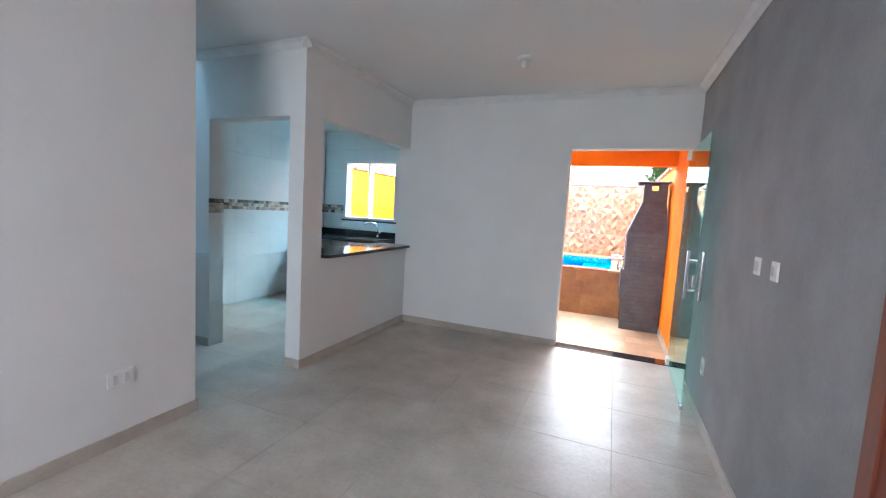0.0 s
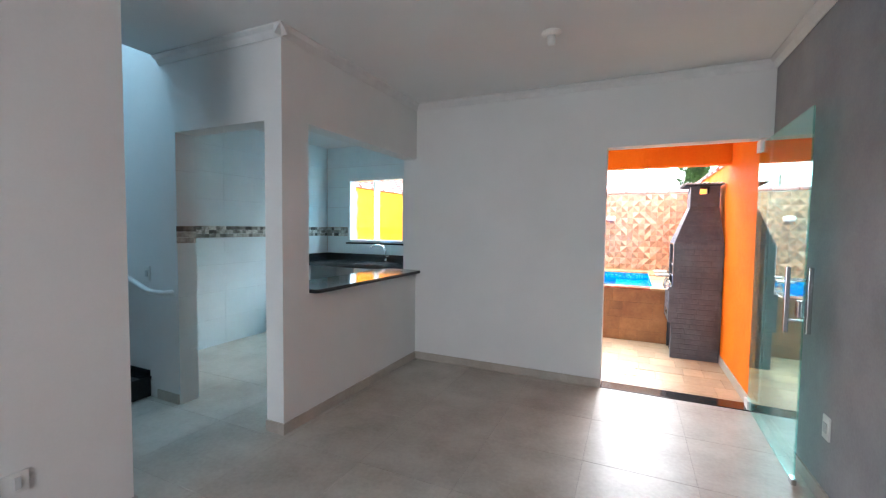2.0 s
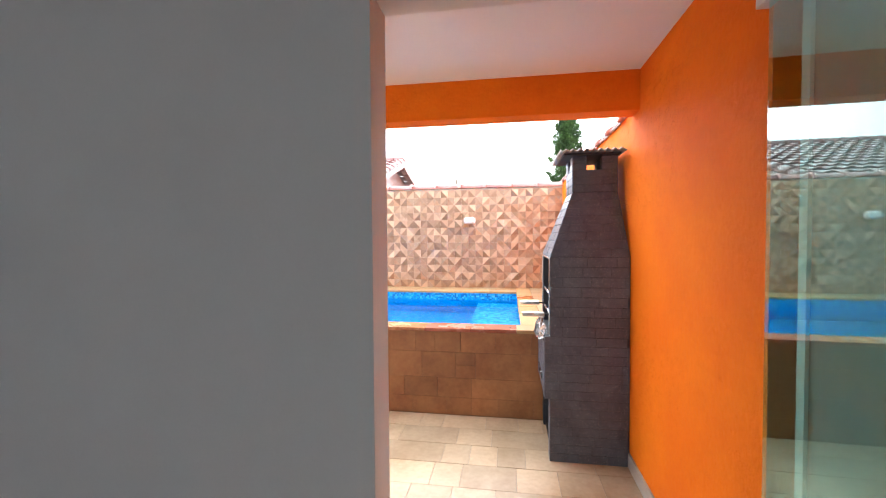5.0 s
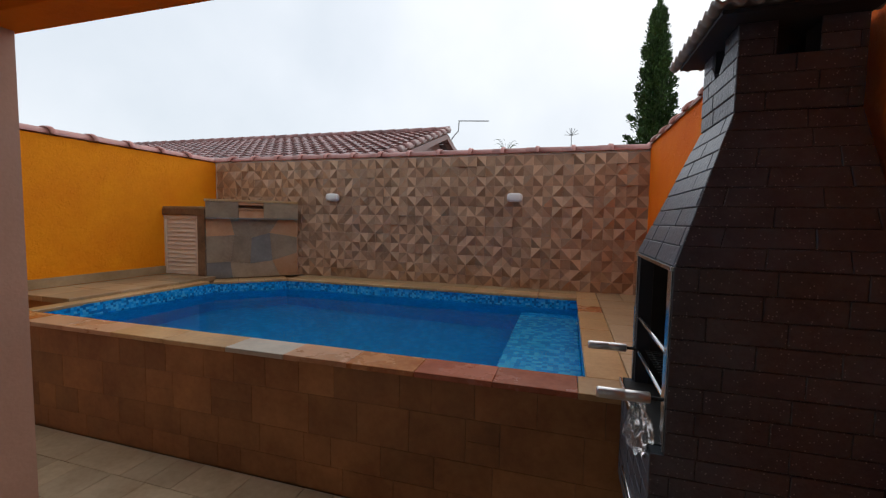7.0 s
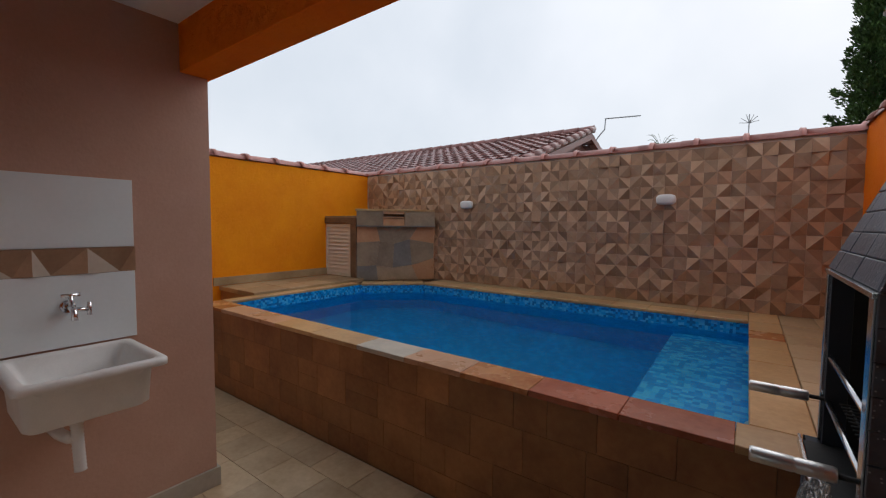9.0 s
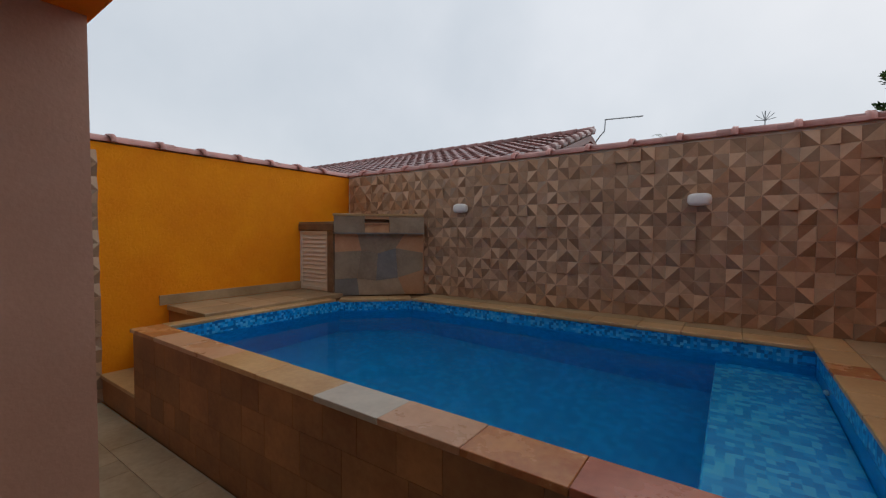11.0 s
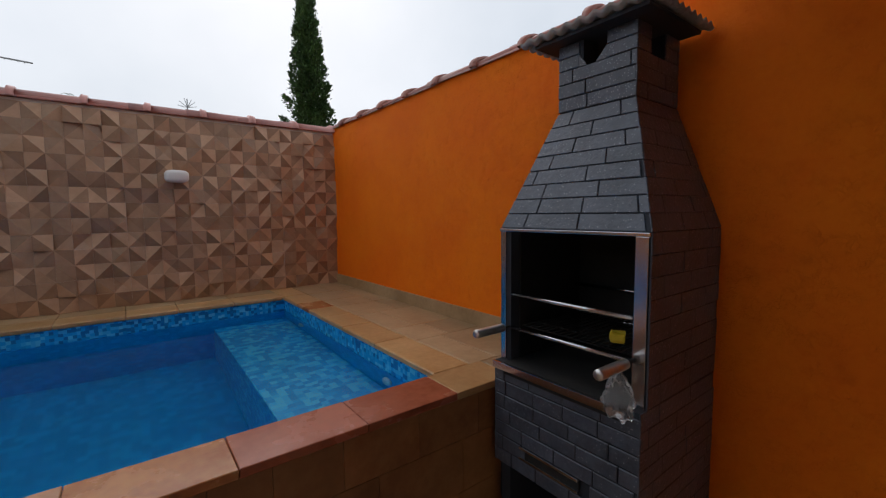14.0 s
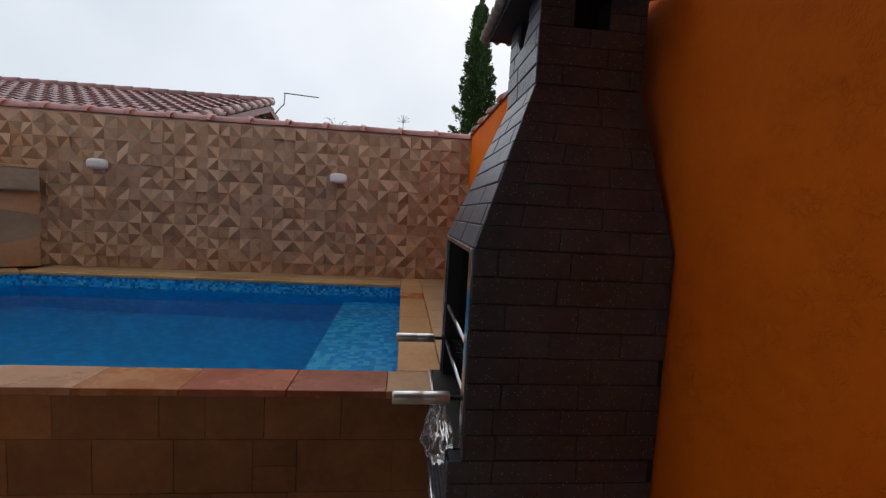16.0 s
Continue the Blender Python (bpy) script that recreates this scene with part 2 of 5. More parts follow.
M["bark"] = surface("bark", (0.09, 0.06, 0.04), (0.17, 0.12, 0.08), 0.85, 9, 60, 0.4)
M["earth"] = surface("ground_earth", (0.10, 0.085, 0.06), (0.17, 0.15, 0.10), 0.9, 0.6, 20, 0.2)
M["plaster_out"] = surface("outer_render", (0.55, 0.50, 0.44), (0.63, 0.58, 0.52), 0.8, 1.4, 60, 0.2)


def glass_material(name, colour, rough=0.0, ior=1.5):
    m = bpy.data.materials.new(name)
    m.use_nodes = True
    b = m.node_tree.nodes["Principled BSDF"]
    socket(b, "Base Color", (*colour, 1)), socket(b, "Roughness", rough), socket(b, "IOR", ior), socket(b, "Transmission Weight", 1.0)
    return m




def sheet_glass(name, tint, gloss_tint):
    """A plane sheet of tinted glass: light passes straight through, with more gloss the more it is seen aslant."""
    m = bpy.data.materials.new(name)
    m.use_nodes = True
    n, l = m.node_tree.nodes, m.node_tree.links
    n.remove(n["Principled BSDF"])
    clear = n.new("ShaderNodeBsdfTransparent")
    socket(clear, "Color", (*tint, 1))
    gloss = n.new("ShaderNodeBsdfGlossy")
    socket(gloss, "Color", (*gloss_tint, 1)), socket(gloss, "Roughness", 0.0)
    aslant = n.new("ShaderNodeLayerWeight")
    socket(aslant, "Blend", 0.5)
    rise = n.new("ShaderNodeMath")
    rise.operation = "POWER"
    rise.inputs[1].default_value = 2.5
    l.new(aslant.outputs["Facing"], rise.inputs[0])
    share = n.new("ShaderNodeMath")
    share.operation = "MULTIPLY_ADD"
    share.inputs[1].default_value, share.inputs[2].default_value = 0.85, 0.05
    l.new(rise.outputs[0], share.inputs[0])
    mix = n.new("ShaderNodeMixShader")
    l.new(share.outputs[0], mix.inputs[0])
    l.new(clear.outputs[0], mix.inputs[1])
    l.new(gloss.outputs[0], mix.inputs[2])
    l.new(mix.outputs[0], n["Material Output"].inputs["Surface"])
    return m


M["green_glass"] = sheet_glass("green_tempered_glass", (0.72, 0.952, 0.93), (0.78, 1.0, 0.975))
M["pane"] = glass_material("window_glass", (0.95, 0.97, 0.96))

def mosaic_material(name, size, colours, rough, relief=0.3):
    """Small square tesserae of several colours, with joints, over any upright or level face."""
    m = bpy.data.materials.new(name)
    m.use_nodes = True
    n, l = m.node_tree.nodes, m.node_tree.links
    b = n["Principled BSDF"]
    geo = n.new("ShaderNodeNewGeometry")
    vor = n.new("ShaderNodeTexVoronoi")
    vor.distance = "CHEBYCHEV"
    socket(vor, "Scale", 1 / size), socket(vor, "Randomness", 0.35)
    l.new(geo.outputs["Position"], vor.inputs["Vector"])
    sep = n.new("ShaderNodeSeparateColor")
    l.new(vor.outputs["Color"], sep.inputs["Color"])
    ramp = n.new("ShaderNodeValToRGB")
    ramp.color_ramp.interpolation = "CONSTANT"
    while len(ramp.color_ramp.elements) < len(colours):
        ramp.color_ramp.elements.new(0.5)
    for i, (e, c) in enumerate(zip(ramp.color_ramp.elements, colours)):
        e.position, e.color = i / len(colours), (*c, 1)
    l.new(sep.outputs[0], ramp.inputs["Fac"])
    cloud = n.new("ShaderNodeTexNoise")
    socket(cloud, "Scale", 3.0)
    l.new(geo.outputs["Position"], cloud.inputs["Vector"])
    mr = n.new("ShaderNodeMapRange")
    socket(mr, "To Min", 0.85), socket(mr, "To Max", 1.15)
    l.new(cloud.outputs["Fac"], mr.inputs["Value"])
    hs = n.new("ShaderNodeHueSaturation")
    l.new(mr.outputs[0], hs.inputs["Value"])
    l.new(ramp.outputs["Color"], hs.inputs["Color"])
    l.new(hs.outputs["Color"], b.inputs["Base Color"])
    socket(b, "Roughness", rough)
    bp = n.new("ShaderNodeBump")
    socket(bp, "Strength", relief), socket(bp, "Distance", 0.002)
    l.new(vor.outputs["Distance"], bp.inputs["Height"])
    l.new(bp.outputs["Normal"], b.inputs["Normal"])
    return m


M["pool_liner"] = mosaic_material("blue_mosaic_liner", 0.042, [(0.0, 0.33, 0.68), (0.0, 0.35, 0.71), (0.001, 0.38, 0.74), (0.001, 0.42, 0.78), (0.0, 0.34, 0.69)], 0.3)
M["pool_ledge"] = mosaic_material("light_blue_mosaic_liner", 0.034, [(0.004, 0.34, 0.74), (0.014, 0.44, 0.82), (0.045, 0.54, 0.87), (0.006, 0.38, 0.78), (0.09, 0.62, 0.89)], 0.3)
M["pool_border"] = mosaic_material("blue_border_mosaic", 0.021, [(0.004, 0.32, 0.74), (0.008, 0.17, 0.46), (0.04, 0.46, 0.84), (0.005, 0.36, 0.78), (0.08, 0.54, 0.86), (0.008, 0.20, 0.52), (0.01, 0.38, 0.80)], 0.25)


def water_material(name):
    """Clear still water: refraction below, a thin bluish gloss above, ruffled by small ripples."""
    m = bpy.data.materials.new(name)
    m.use_nodes = True
    n, l = m.node_tree.nodes, m.node_tree.links
    n.remove(n["Principled BSDF"])
    geo = n.new("ShaderNodeNewGeometry")
    ripple = n.new("ShaderNodeTexNoise")
    socket(ripple, "Scale", 5.0), socket(ripple, "Detail", 2.0)
    l.new(geo.outputs["Position"], ripple.inputs["Vector"])
    bump = n.new("ShaderNodeBump")
    socket(bump, "Strength", 0.035), socket(bump, "Distance", 0.02)
    l.new(ripple.outputs["Fac"], bump.inputs["Height"])
    below = n.new("ShaderNodeBsdfRefraction")
    socket(below, "Color", (0.74, 0.95, 1.0, 1)), socket(below, "Roughness", 0.0), socket(below, "IOR", 1.33)
    gloss = n.new("ShaderNodeBsdfGlossy")
    socket(gloss, "Color", (0.55, 0.85, 1.0, 1)), socket(gloss, "Roughness", 0.02)
    fresnel = n.new("ShaderNodeFresnel")
    socket(fresnel, "IOR", 1.33)
    share = n.new("ShaderNodeMath")
    share.operation = "MULTIPLY"
    share.inputs[1].default_value = 0.5
    l.new(fresnel.outputs[0], share.inputs[0])
    mix = n.new("ShaderNodeMixShader")
    for node in (below, gloss, fresnel):
        l.new(bump.outputs["Normal"], node.inputs["Normal"])
    l.new(share.outputs[0], mix.inputs[0])
    l.new(below.outputs[0], mix.inputs[1])
    l.new(gloss.outputs[0], mix.inputs[2])
    l.new(mix.outputs[0], n["Material Output"].inputs["Surface"])
    return m


M["water"] = water_material("pool_water")


# ---- building helpers ----
def part(name, bm, material, parent=None, label=""):
    """One mesh object out of a bmesh, under a thing or a part."""
    me = bpy.data.meshes.new(name)
    bm.normal_update()
    bm.to_mesh(me)
    bm.free()
    for mm in material if isinstance(material, (list, tuple)) else (material,):
        me.materials.append(mm)
    ob = new(name, me)
    if parent is not None:
        ob.parent = parent
    if label:
        ob["label"] = label
    return ob


def add_box(bm, x0, x1, y0, y1, z0, z1, bevel=0.0, seg=2):
    """A box between six planes, its edges rounded, added to bm."""
    r = bmesh.ops.create_cube(bm, size=1.0, matrix=Matrix.Translation(((x0 + x1) / 2, (y0 + y1) / 2, (z0 + z1) / 2))
                              @ Matrix.Diagonal((x1 - x0, y1 - y0, z1 - z0, 1)))
    if bevel:
        edges = list({e for v in r["verts"] for e in v.link_edges})
        bmesh.ops.bevel(bm, geom=edges, offset=bevel, segments=seg, affect="EDGES", profile=0.7)
    return bm


def box(name, x0, x1, y0, y1, z0, z1, material, parent=None, bevel=0.0, label=""):
    return part(name, add_box(bmesh.new(), x0, x1, y0, y1, z0, z1, bevel), material, parent, label)


def add_tube(bm, points, radius, segments=10, radius_end=None):
    """A round bar along points, with closed ends."""
    pts = [Vector(p) for p in points]
    rings = []
    for i, p in enumerate(pts):
        d = (pts[min(i + 1, len(pts) - 1)] - pts[max(i - 1, 0)]).normalized()
        q = d.to_track_quat("Z", "Y")
        r = radius if radius_end is None else radius + (radius_end - radius) * i / (len(pts) - 1)
        rings.append([bm.verts.new(p + q @ Vector((r * math.cos(a), r * math.sin(a), 0)))
                      for a in (2 * math.pi * k / segments for k in range(segments))])
    for a, b in zip(rings, rings[1:]):
        for k in range(segments):
            f = bm.faces.new((a[k], a[(k + 1) % segments], b[(k + 1) % segments], b[k]))
            f.smooth = True
    bm.faces.new(rings[0][::-1])
    bm.faces.new(rings[-1])
    return bm


def add_prism(bm, outline, z0, z1):
    """An upright prism over an outline given counter-clockwise."""
    low = [bm.verts.new((x, y, z0)) for x, y in outline]
    top = [bm.verts.new((x, y, z1)) for x, y in outline]
    bm.faces.new(low[::-1]), bm.faces.new(top)
    for i in range(len(low)):
        j = (i + 1) % len(low)
        bm.faces.new((low[i], low[j], top[j], top[i]))
    return bm


def wall(name, axis, a, b, u0, u1, z0, z1, material, holes=(), label="", category="wall"):
    """An upright wall between planes a and b of its axis, from u0 to u1 along the other, with real openings (u0, u1, z0, z1)."""
    us = sorted({u0, u1, *[v for h in holes for v in h[:2]]})
    zs = sorted({z0, z1, *[v for h in holes for v in h[2:]]})
    solid = lambda i, j: (0 <= i < len(us) - 1 and 0 <= j < len(zs) - 1 and
                          not any(h[0] <= (us[i] + us[i + 1]) / 2 <= h[1] and h[2] <= (zs[j] + zs[j + 1]) / 2 <= h[3] for h in holes))
    bm = bmesh.new()
    made = {}

    def vert(c, u, z):
        key = (round(c, 5), round(u, 5), round(z, 5))
        if key not in made:
            made[key] = bm.verts.new((c, u, z) if axis == "x" else (u, c, z))
        return made[key]
    for i in range(len(us) - 1):
        for j in range(len(zs) - 1):
            if not solid(i, j):
                continue
            ua, ub, za, zb = us[i], us[i + 1], zs[j], zs[j + 1]
            for c in (a, b):
                bm.faces.new([vert(c, u, z) for u, z in ((ua, za), (ub, za), (ub, zb), (ua, zb))])
            for di, dj, p, q in ((-1, 0, (ua, za), (ua, zb)), (1, 0, (ub, za), (ub, zb)), (0, -1, (ua, za), (ub, za)), (0, 1, (ua, zb), (ub, zb))):
                if not solid(i + di, j + dj):
                    bm.faces.new([vert(a, *p), vert(a, *q), vert(b, *q), vert(b, *p)])
    bmesh.ops.recalc_face_normals(bm, faces=bm.faces)
    return tagged(part(name, bm, material), label, category, kind="structure")


def thing(name, place, label, category, group=""):
    """An empty at a thing's base, to which its parts belong."""
    ob = new(name)
    ob.empty_display_size = 0.1
    ob.location = place
    bpy.context.view_layer.update()
    return tagged(ob, label, category, group)


def under(parent, ob):
    """Makes ob, built in world coordinates, a part of parent."""
    ob.parent = parent
    ob.matrix_parent_inverse = Matrix.Translation(parent.location).inverted()
    return ob


# ---- large structure ----
XR, XO, XP, XL, XB, XLW = 1.25, 1.24, -1.76, -4.04, -4.09, -1.84
YD, YK, YB = 5.10, 6.40, 9.915
H, ZF, ZD, ZW = 2.66, -0.064, 0.643, 0.525

ground = tagged(box("ground", -400, 400, -400, 400, -1.6, -1.2, M["earth"]), "bare earth under and around the house plot", "ground", kind="structure")

wall("wall_east", "x", XR, XR + 0.15, -2.15, 5.13, -0.2, H + 0.05, M["grey_wall"], label="grey textured painted living room wall")
wall("wall_east_patio", "x", XO, XO + 0.17, 5.13, YB + 0.15, -1.2, 2.13, M["orange_shaded"], label="orange textured boundary wall beside pool and barbecue, coloured redder for its shade")
wall("wall_north", "y", YD, YD + 0.15, -1.91, XR, -0.2, H + 0.05, M["white_wall"], [(0.10, XO, -0.2, 2.10)], "off-white living room wall with the patio doorway")
wall("wall_kitchen_pass", "x", XP - 0.15, XP, 3.27, YD, -0.2, H + 0.05, M["white_wall"], [(3.512, YD, 0.915, 2.105)], "off-white partition with a kitchen serving hatch")
wall("wall_kitchen_front", "y", 3.27, 3.42, -4.38, XP - 0.15, -0.2, 5.0, M["white_wall"], [(-2.84, -1.911, -0.2, 2.085)], "off-white wall with the kitchen doorway")
wall("wall_west", "x", XLW - 0.15, XLW, -2.0, 2.40, -0.2, H + 0.05, M["white_wall"], label="off-white living room wall ending at the stair hall")
wall("wall_stair", "y", 2.15, 2.25, -4.38, XLW - 0.15, -0.2, 5.0, M["white_wall"], label="plain wall beside the stairs")
wall("wall_stair_end", "x", -4.38, -4.23, 2.25, 3.27, -0.2, 5.0, M["white_wall"], [(2.4, 3.2, 3.7, 4.7)], "stairwell end wall with an upper window")
wall("wall_south", "y", -2.15, -2.0, XLW - 0.15, XR, -0.2, H + 0.05, M["white_wall"], [(-1.2, 0.4, 1.0, 2.15)], "plain front wall with a window")
wall("wall_sink", "x", -1.865, -1.715, 5.25, 6.585, -0.2, 2.5, M["taupe"], label="taupe textured outer wall behind the laundry tank")
wall("wall_kitchen_back", "y", YK, 6.55, XL, -1.865, -0.2, 2.71, M["taupe"], [(-3.62, -2.62, 1.16, 2.12)], "outer kitchen wall with a sliding window")
wall("wall_boundary_west", "x", XB - 0.15, XB, 6.55, YB + 0.15, -1.2, 2.075, M["orange"], label="orange textured boundary wall along the pool deck")
wall("wall_kitchen_west", "x", XL - 0.15, XL, 3.42, 6.55, -1.2, 2.71, M["white_wall"], label="kitchen side wall")
wall("wall_pool_back", "y", YB + 0.012, YB + 0.17, XB, XO, -1.2, 2.085, M["plaster_out"], label="boundary wall behind the pool, clad with relief tiles")

wall("wall_east_upper", "x", XO, XO + 0.17, 5.13, 6.60, 2.131, 2.60, M["orange_shaded"], label="orange textured wall under the patio ceiling")
ceiling = tagged(box("ceiling", XLW - 0.15, XR, -2.0, YD, H, H + 0.12, M["ceiling"]), "white plaster living room ceiling", "ceiling", kind="structure")
tagged(box("ceiling_hall", -3.0, XLW - 0.15, 2.25, 3.27, H, H + 0.12, M["ceiling"]), "white ceiling of the stair hall", "ceiling", kind="structure")
tagged(box("ceiling_kitchen", XL, XP - 0.15, 3.42, YK, 2.60, 2.72, M["ceiling"]), "white plaster kitchen ceiling", "ceiling", kind="structure")
tagged(box("ceiling_patio", -1.715, XO, 5.25, 6.455, 2.33, 2.45, M["ceiling"]), "white ceiling of the covered patio", "ceiling", kind="structure")
tagged(box("ceiling_stairwell", -6.05, -3.0, 2.15, 3.42, 5.0, 5.1, M["ceiling"]), "white ceiling above the stairs", "ceiling", kind="structure")
wall("wall_stairwell_upper", "x", -3.0, -2.9, 2.25, 3.27, H + 0.12, 5.0, M["white_wall"], label="upper stairwell wall")
tagged(box("beam", -1.865, XO - 0.001, 6.455, 6.605, 2.10, 2.45, M["orange_shaded"], bevel=0.006), "orange painted concrete beam at the patio edge", "beam", kind="structure")
tagged(box("roof_slab", -6.2, 1.4, -2.2, 6.58, 5.1, 5.2, M["plaster_out"]), "flat roof slab over the house", "roof", kind="structure")

# ---- pieces: tiles, stones, bricks ----
def piece(name, x0, x1, y0, y1, z0, z1, material, parent, soft=0.003):
    """A single tile or stone slab with softened top edges, a part of the setting."""
    bm = bmesh.new()
    lx, ly, lz = (x1 - x0) / 2, (y1 - y0) / 2, (z1 - z0) / 2
    key = (round(lx, 4), round(ly, 4), round(lz, 4), material.name)
    if key not in PIECES:
        r = bmesh.ops.create_cube(bm, size=1.0, matrix=Matrix.Diagonal((2 * lx, 2 * ly, 2 * lz, 1)))
        if soft:
            bmesh.ops.bevel(bm, geom=bm.edges[:], offset=soft, segments=1, affect="EDGES")
        me = bpy.data.meshes.new(name)
        bm.to_mesh(me)
        me.materials.append(material)
        PIECES[key] = me
    bm.free()
    ob = new(name, PIECES[key])
    ob.location = ((x0 + x1) / 2, (y0 + y1) / 2, (z0 + z1) / 2)
    if parent is not None:
        ob.parent = parent
    return ob


PIECES = {}


def cut(lo, hi, start, step):
    """The stretches between joints at start + k * step, cut to lo..hi."""
    k = math.floor((lo - start) / step)
    out = []
    while start + k * step < hi:
        a, b = max(lo, start + k * step), min(hi, start + (k + 1) * step)
        if b - a > 0.03:
            out.append((a, b))
        k += 1
    return out


# ---- living room, hall and kitchen floor ----
floor = tagged(box("floor", -5.9, XR, -2.0, 5.10, -0.25, -0.002, M["grout"]), "polished beige porcelain floor in large square tiles", "floor", kind="structure")
tagged(box("floor_kitchen_base", XL, -1.865, 5.10, YK, -0.25, -0.006, M["grout"]), "bedding under the kitchen tiles", "floor", kind="structure")
J = 0.0008
for xa, xb in cut(-4.04, XR, 0.085, 0.6):
    for ya, yb in cut(-2.0, YK, 3.22, 0.6):
        if yb > 5.10:
            xb2 = min(xb, -1.87)
            if xa > -1.9:
                yb2, xb2 = min(yb, 5.10), xb
                if ya >= 5.08:
                    continue
                piece("floor_tile", xa + J, xb2 - J, ya + J, yb2 - J, -0.008, 0.0, M["porcelain"], floor, 0.0015)
                continue
            piece("floor_tile", xa + J, xb2 - J, ya + J, yb - J, -0.008, 0.0, M["porcelain"], floor, 0.0015)
        else:
            piece("floor_tile", xa + J, xb - J, ya + J, yb - J, -0.008, 0.0, M["porcelain"], floor, 0.0015)

tagged(box("threshold", 0.10, XO, 5.102, 5.27, -0.10, 0.006, M["granite"], bevel=0.003), "polished black granite door threshold", "threshold", kind="structure")


def skirting(name, x0, x1, y0, y1, z0, z1, material, label):
    return tagged(box(name, x0, x1, y0, y1, z0, z1, material, bevel=0.002), label, "baseboard", kind="structure")


bl = "beige porcelain skirting along the living room wall"
skirting("baseboard_north", XP + 0.012, 0.10, YD - 0.012, YD, 0.0, 0.075, M["skirting"], bl)
skirting("baseboard_pass", XP, XP + 0.012, 3.258, YD, 0.0, 0.075, M["skirting"], bl)
skirting("baseboard_pass_end", -1.911, XP, 3.258, 3.27, 0.0, 0.075, M["skirting"], bl)
skirting("baseboard_west", XLW, XLW + 0.012, -2.0, 2.412, 0.0, 0.075, M["skirting"], bl)
skirting("baseboard_west_end", XLW - 0.15, XLW, 2.40, 2.412, 0.0, 0.075, M["skirting"], bl)
skirting("baseboard_east", XR - 0.012, XR, -2.0, 5.09, 0.0, 0.075, M["skirting"], bl)
skirting("baseboard_hall", -3.10, -2.84, 3.258, 3.27, 0.0, 0.075, M["skirting"], bl)


def cove(name, p, q, inward, label="white plaster cove along the ceiling"):
    """A quarter-round plaster moulding under the ceiling from p to q, bulging inward."""
    bm = bmesh.new()
    prof = [(0, 0), (0.0, -0.06), (0.008, -0.062), (0.018, -0.048), (0.034, -0.026), (0.052, -0.014), (0.06, -0.008), (0.06, 0)]
    rings = []
    for c in (p, q):
        rings.append([bm.verts.new((c[0] + inward[0] * a, c[1] + inward[1] * a, H - 0.001 + b)) for a, b in prof])
    for i in range(len(prof)):
        j = (i + 1) % len(prof)
        bm.faces.new((rings[0][i], rings[0][j], rings[1][j], rings[1][i]))
    bm.faces.new(rings[0]), bm.faces.new(rings[1][::-1])
    bmesh.ops.recalc_face_normals(bm, faces=bm.faces)
    return tagged(part(name, bm, M["cove"]), label, "moulding", kind="structure")


cove("trim_north", (XP, YD - 0.001), (XR, YD - 0.001), (0, -1))
cove("trim_pass", (XP + 0.001, 3.21), (XP + 0.001, YD), (1, 0))
cove("trim_hall", (-3.0, 3.269), (XP + 0.06, 3.269), (0, -1))
cove("trim_east", (XR - 0.001, -2.0), (XR - 0.001, YD), (-1, 0))
cove("trim_west", (XLW + 0.001, -2.0), (XLW + 0.001, 2.40), (1, 0))

# ---- stairs ----
for x1, x0, z0, z1, sk_z in ((-3.20, -3.675, 0.001, 0.168, 0.215), (-3.66, -4.228, 0.169, 0.345, 0.415)):
    st = thing("stair_step", (x1 - 0.2, 2.75, 0), "black granite stair step against the wall", "step", "stair steps")
    under(st, box("riser", x0 + 0.002, x1, 2.252, 3.268, z0, z1 - 0.028, M["granite"]))
    under(st, box("tread", x0, x1 + 0.014, 2.252, 3.268, z1 - 0.027, z1, M["granite"], bevel=0.004))
    sk = box("stair_skirting", x0 + 0.016, x1, 3.256, 3.267, z1 + 0.001, sk_z, M["granite"])
    tagged(sk, "black granite stair skirting on the wall", "baseboard", kind="structure")
sk = box("stair_skirting", -4.229, -4.218, 2.252, 3.255, 0.346, 0.415, M["granite"])
tagged(sk, "black granite skirting on the landing's end wall", "baseboard", kind="structure")
rail = thing("handrail", (-3.2, 3.22, 0.87), "white painted metal handrail on the stair wall", "handrail")
under(rail, part("tube", add_tube(bmesh.new(), [(-2.89, 3.262, 0.872), (-2.89, 3.20, 0.872), (-3.06, 3.20, 0.872), (-3.12, 3.20, 0.886), (-3.72, 3.20, 1.083), (-3.79, 3.20, 1.10), (-4.13, 3.20, 1.10), (-4.16, 3.17, 1.10), (-4.16, 2.27, 1.10)], 0.021, 12), M["white_metal"]))
for p, q in (((-3.86, 3.268, 1.05), (-3.86, 3.20, 1.08)), ((-4.229, 2.6, 1.05), (-4.16, 2.6, 1.08))):
    under(rail, part("bracket", add_tube(bmesh.new(), [p, (q[0], q[1], p[2]), q], 0.008, 8), M["white_metal"]))
sk_s = tagged(part("window_stair", add_box(bmesh.new(), -4.33, -4.31, 2.4, 3.2, 3.7, 4.7), M["pane"]), "upper stairwell window pane", "window", kind="structure")
sk_s.visible_shadow = False

# ---- front window and side door of the living room ----
win_s = thing("window_south", (-0.4, -2.08, 1.0), "white aluminium sliding window in the front wall", "window")
win_s["kind"] = "structure"
for a in ((-1.2, 0.4, 1.0, 1.05), (-1.2, 0.4, 2.10, 2.15), (-1.2, -1.15, 1.05, 2.10), (0.35, 0.4, 1.05, 2.10), (-0.43, -0.37, 1.05, 2.10)):
    under(win_s, box("window_frame", a[0], a[1], -2.11, -2.05, a[2], a[3], M["white_metal"], bevel=0.004))
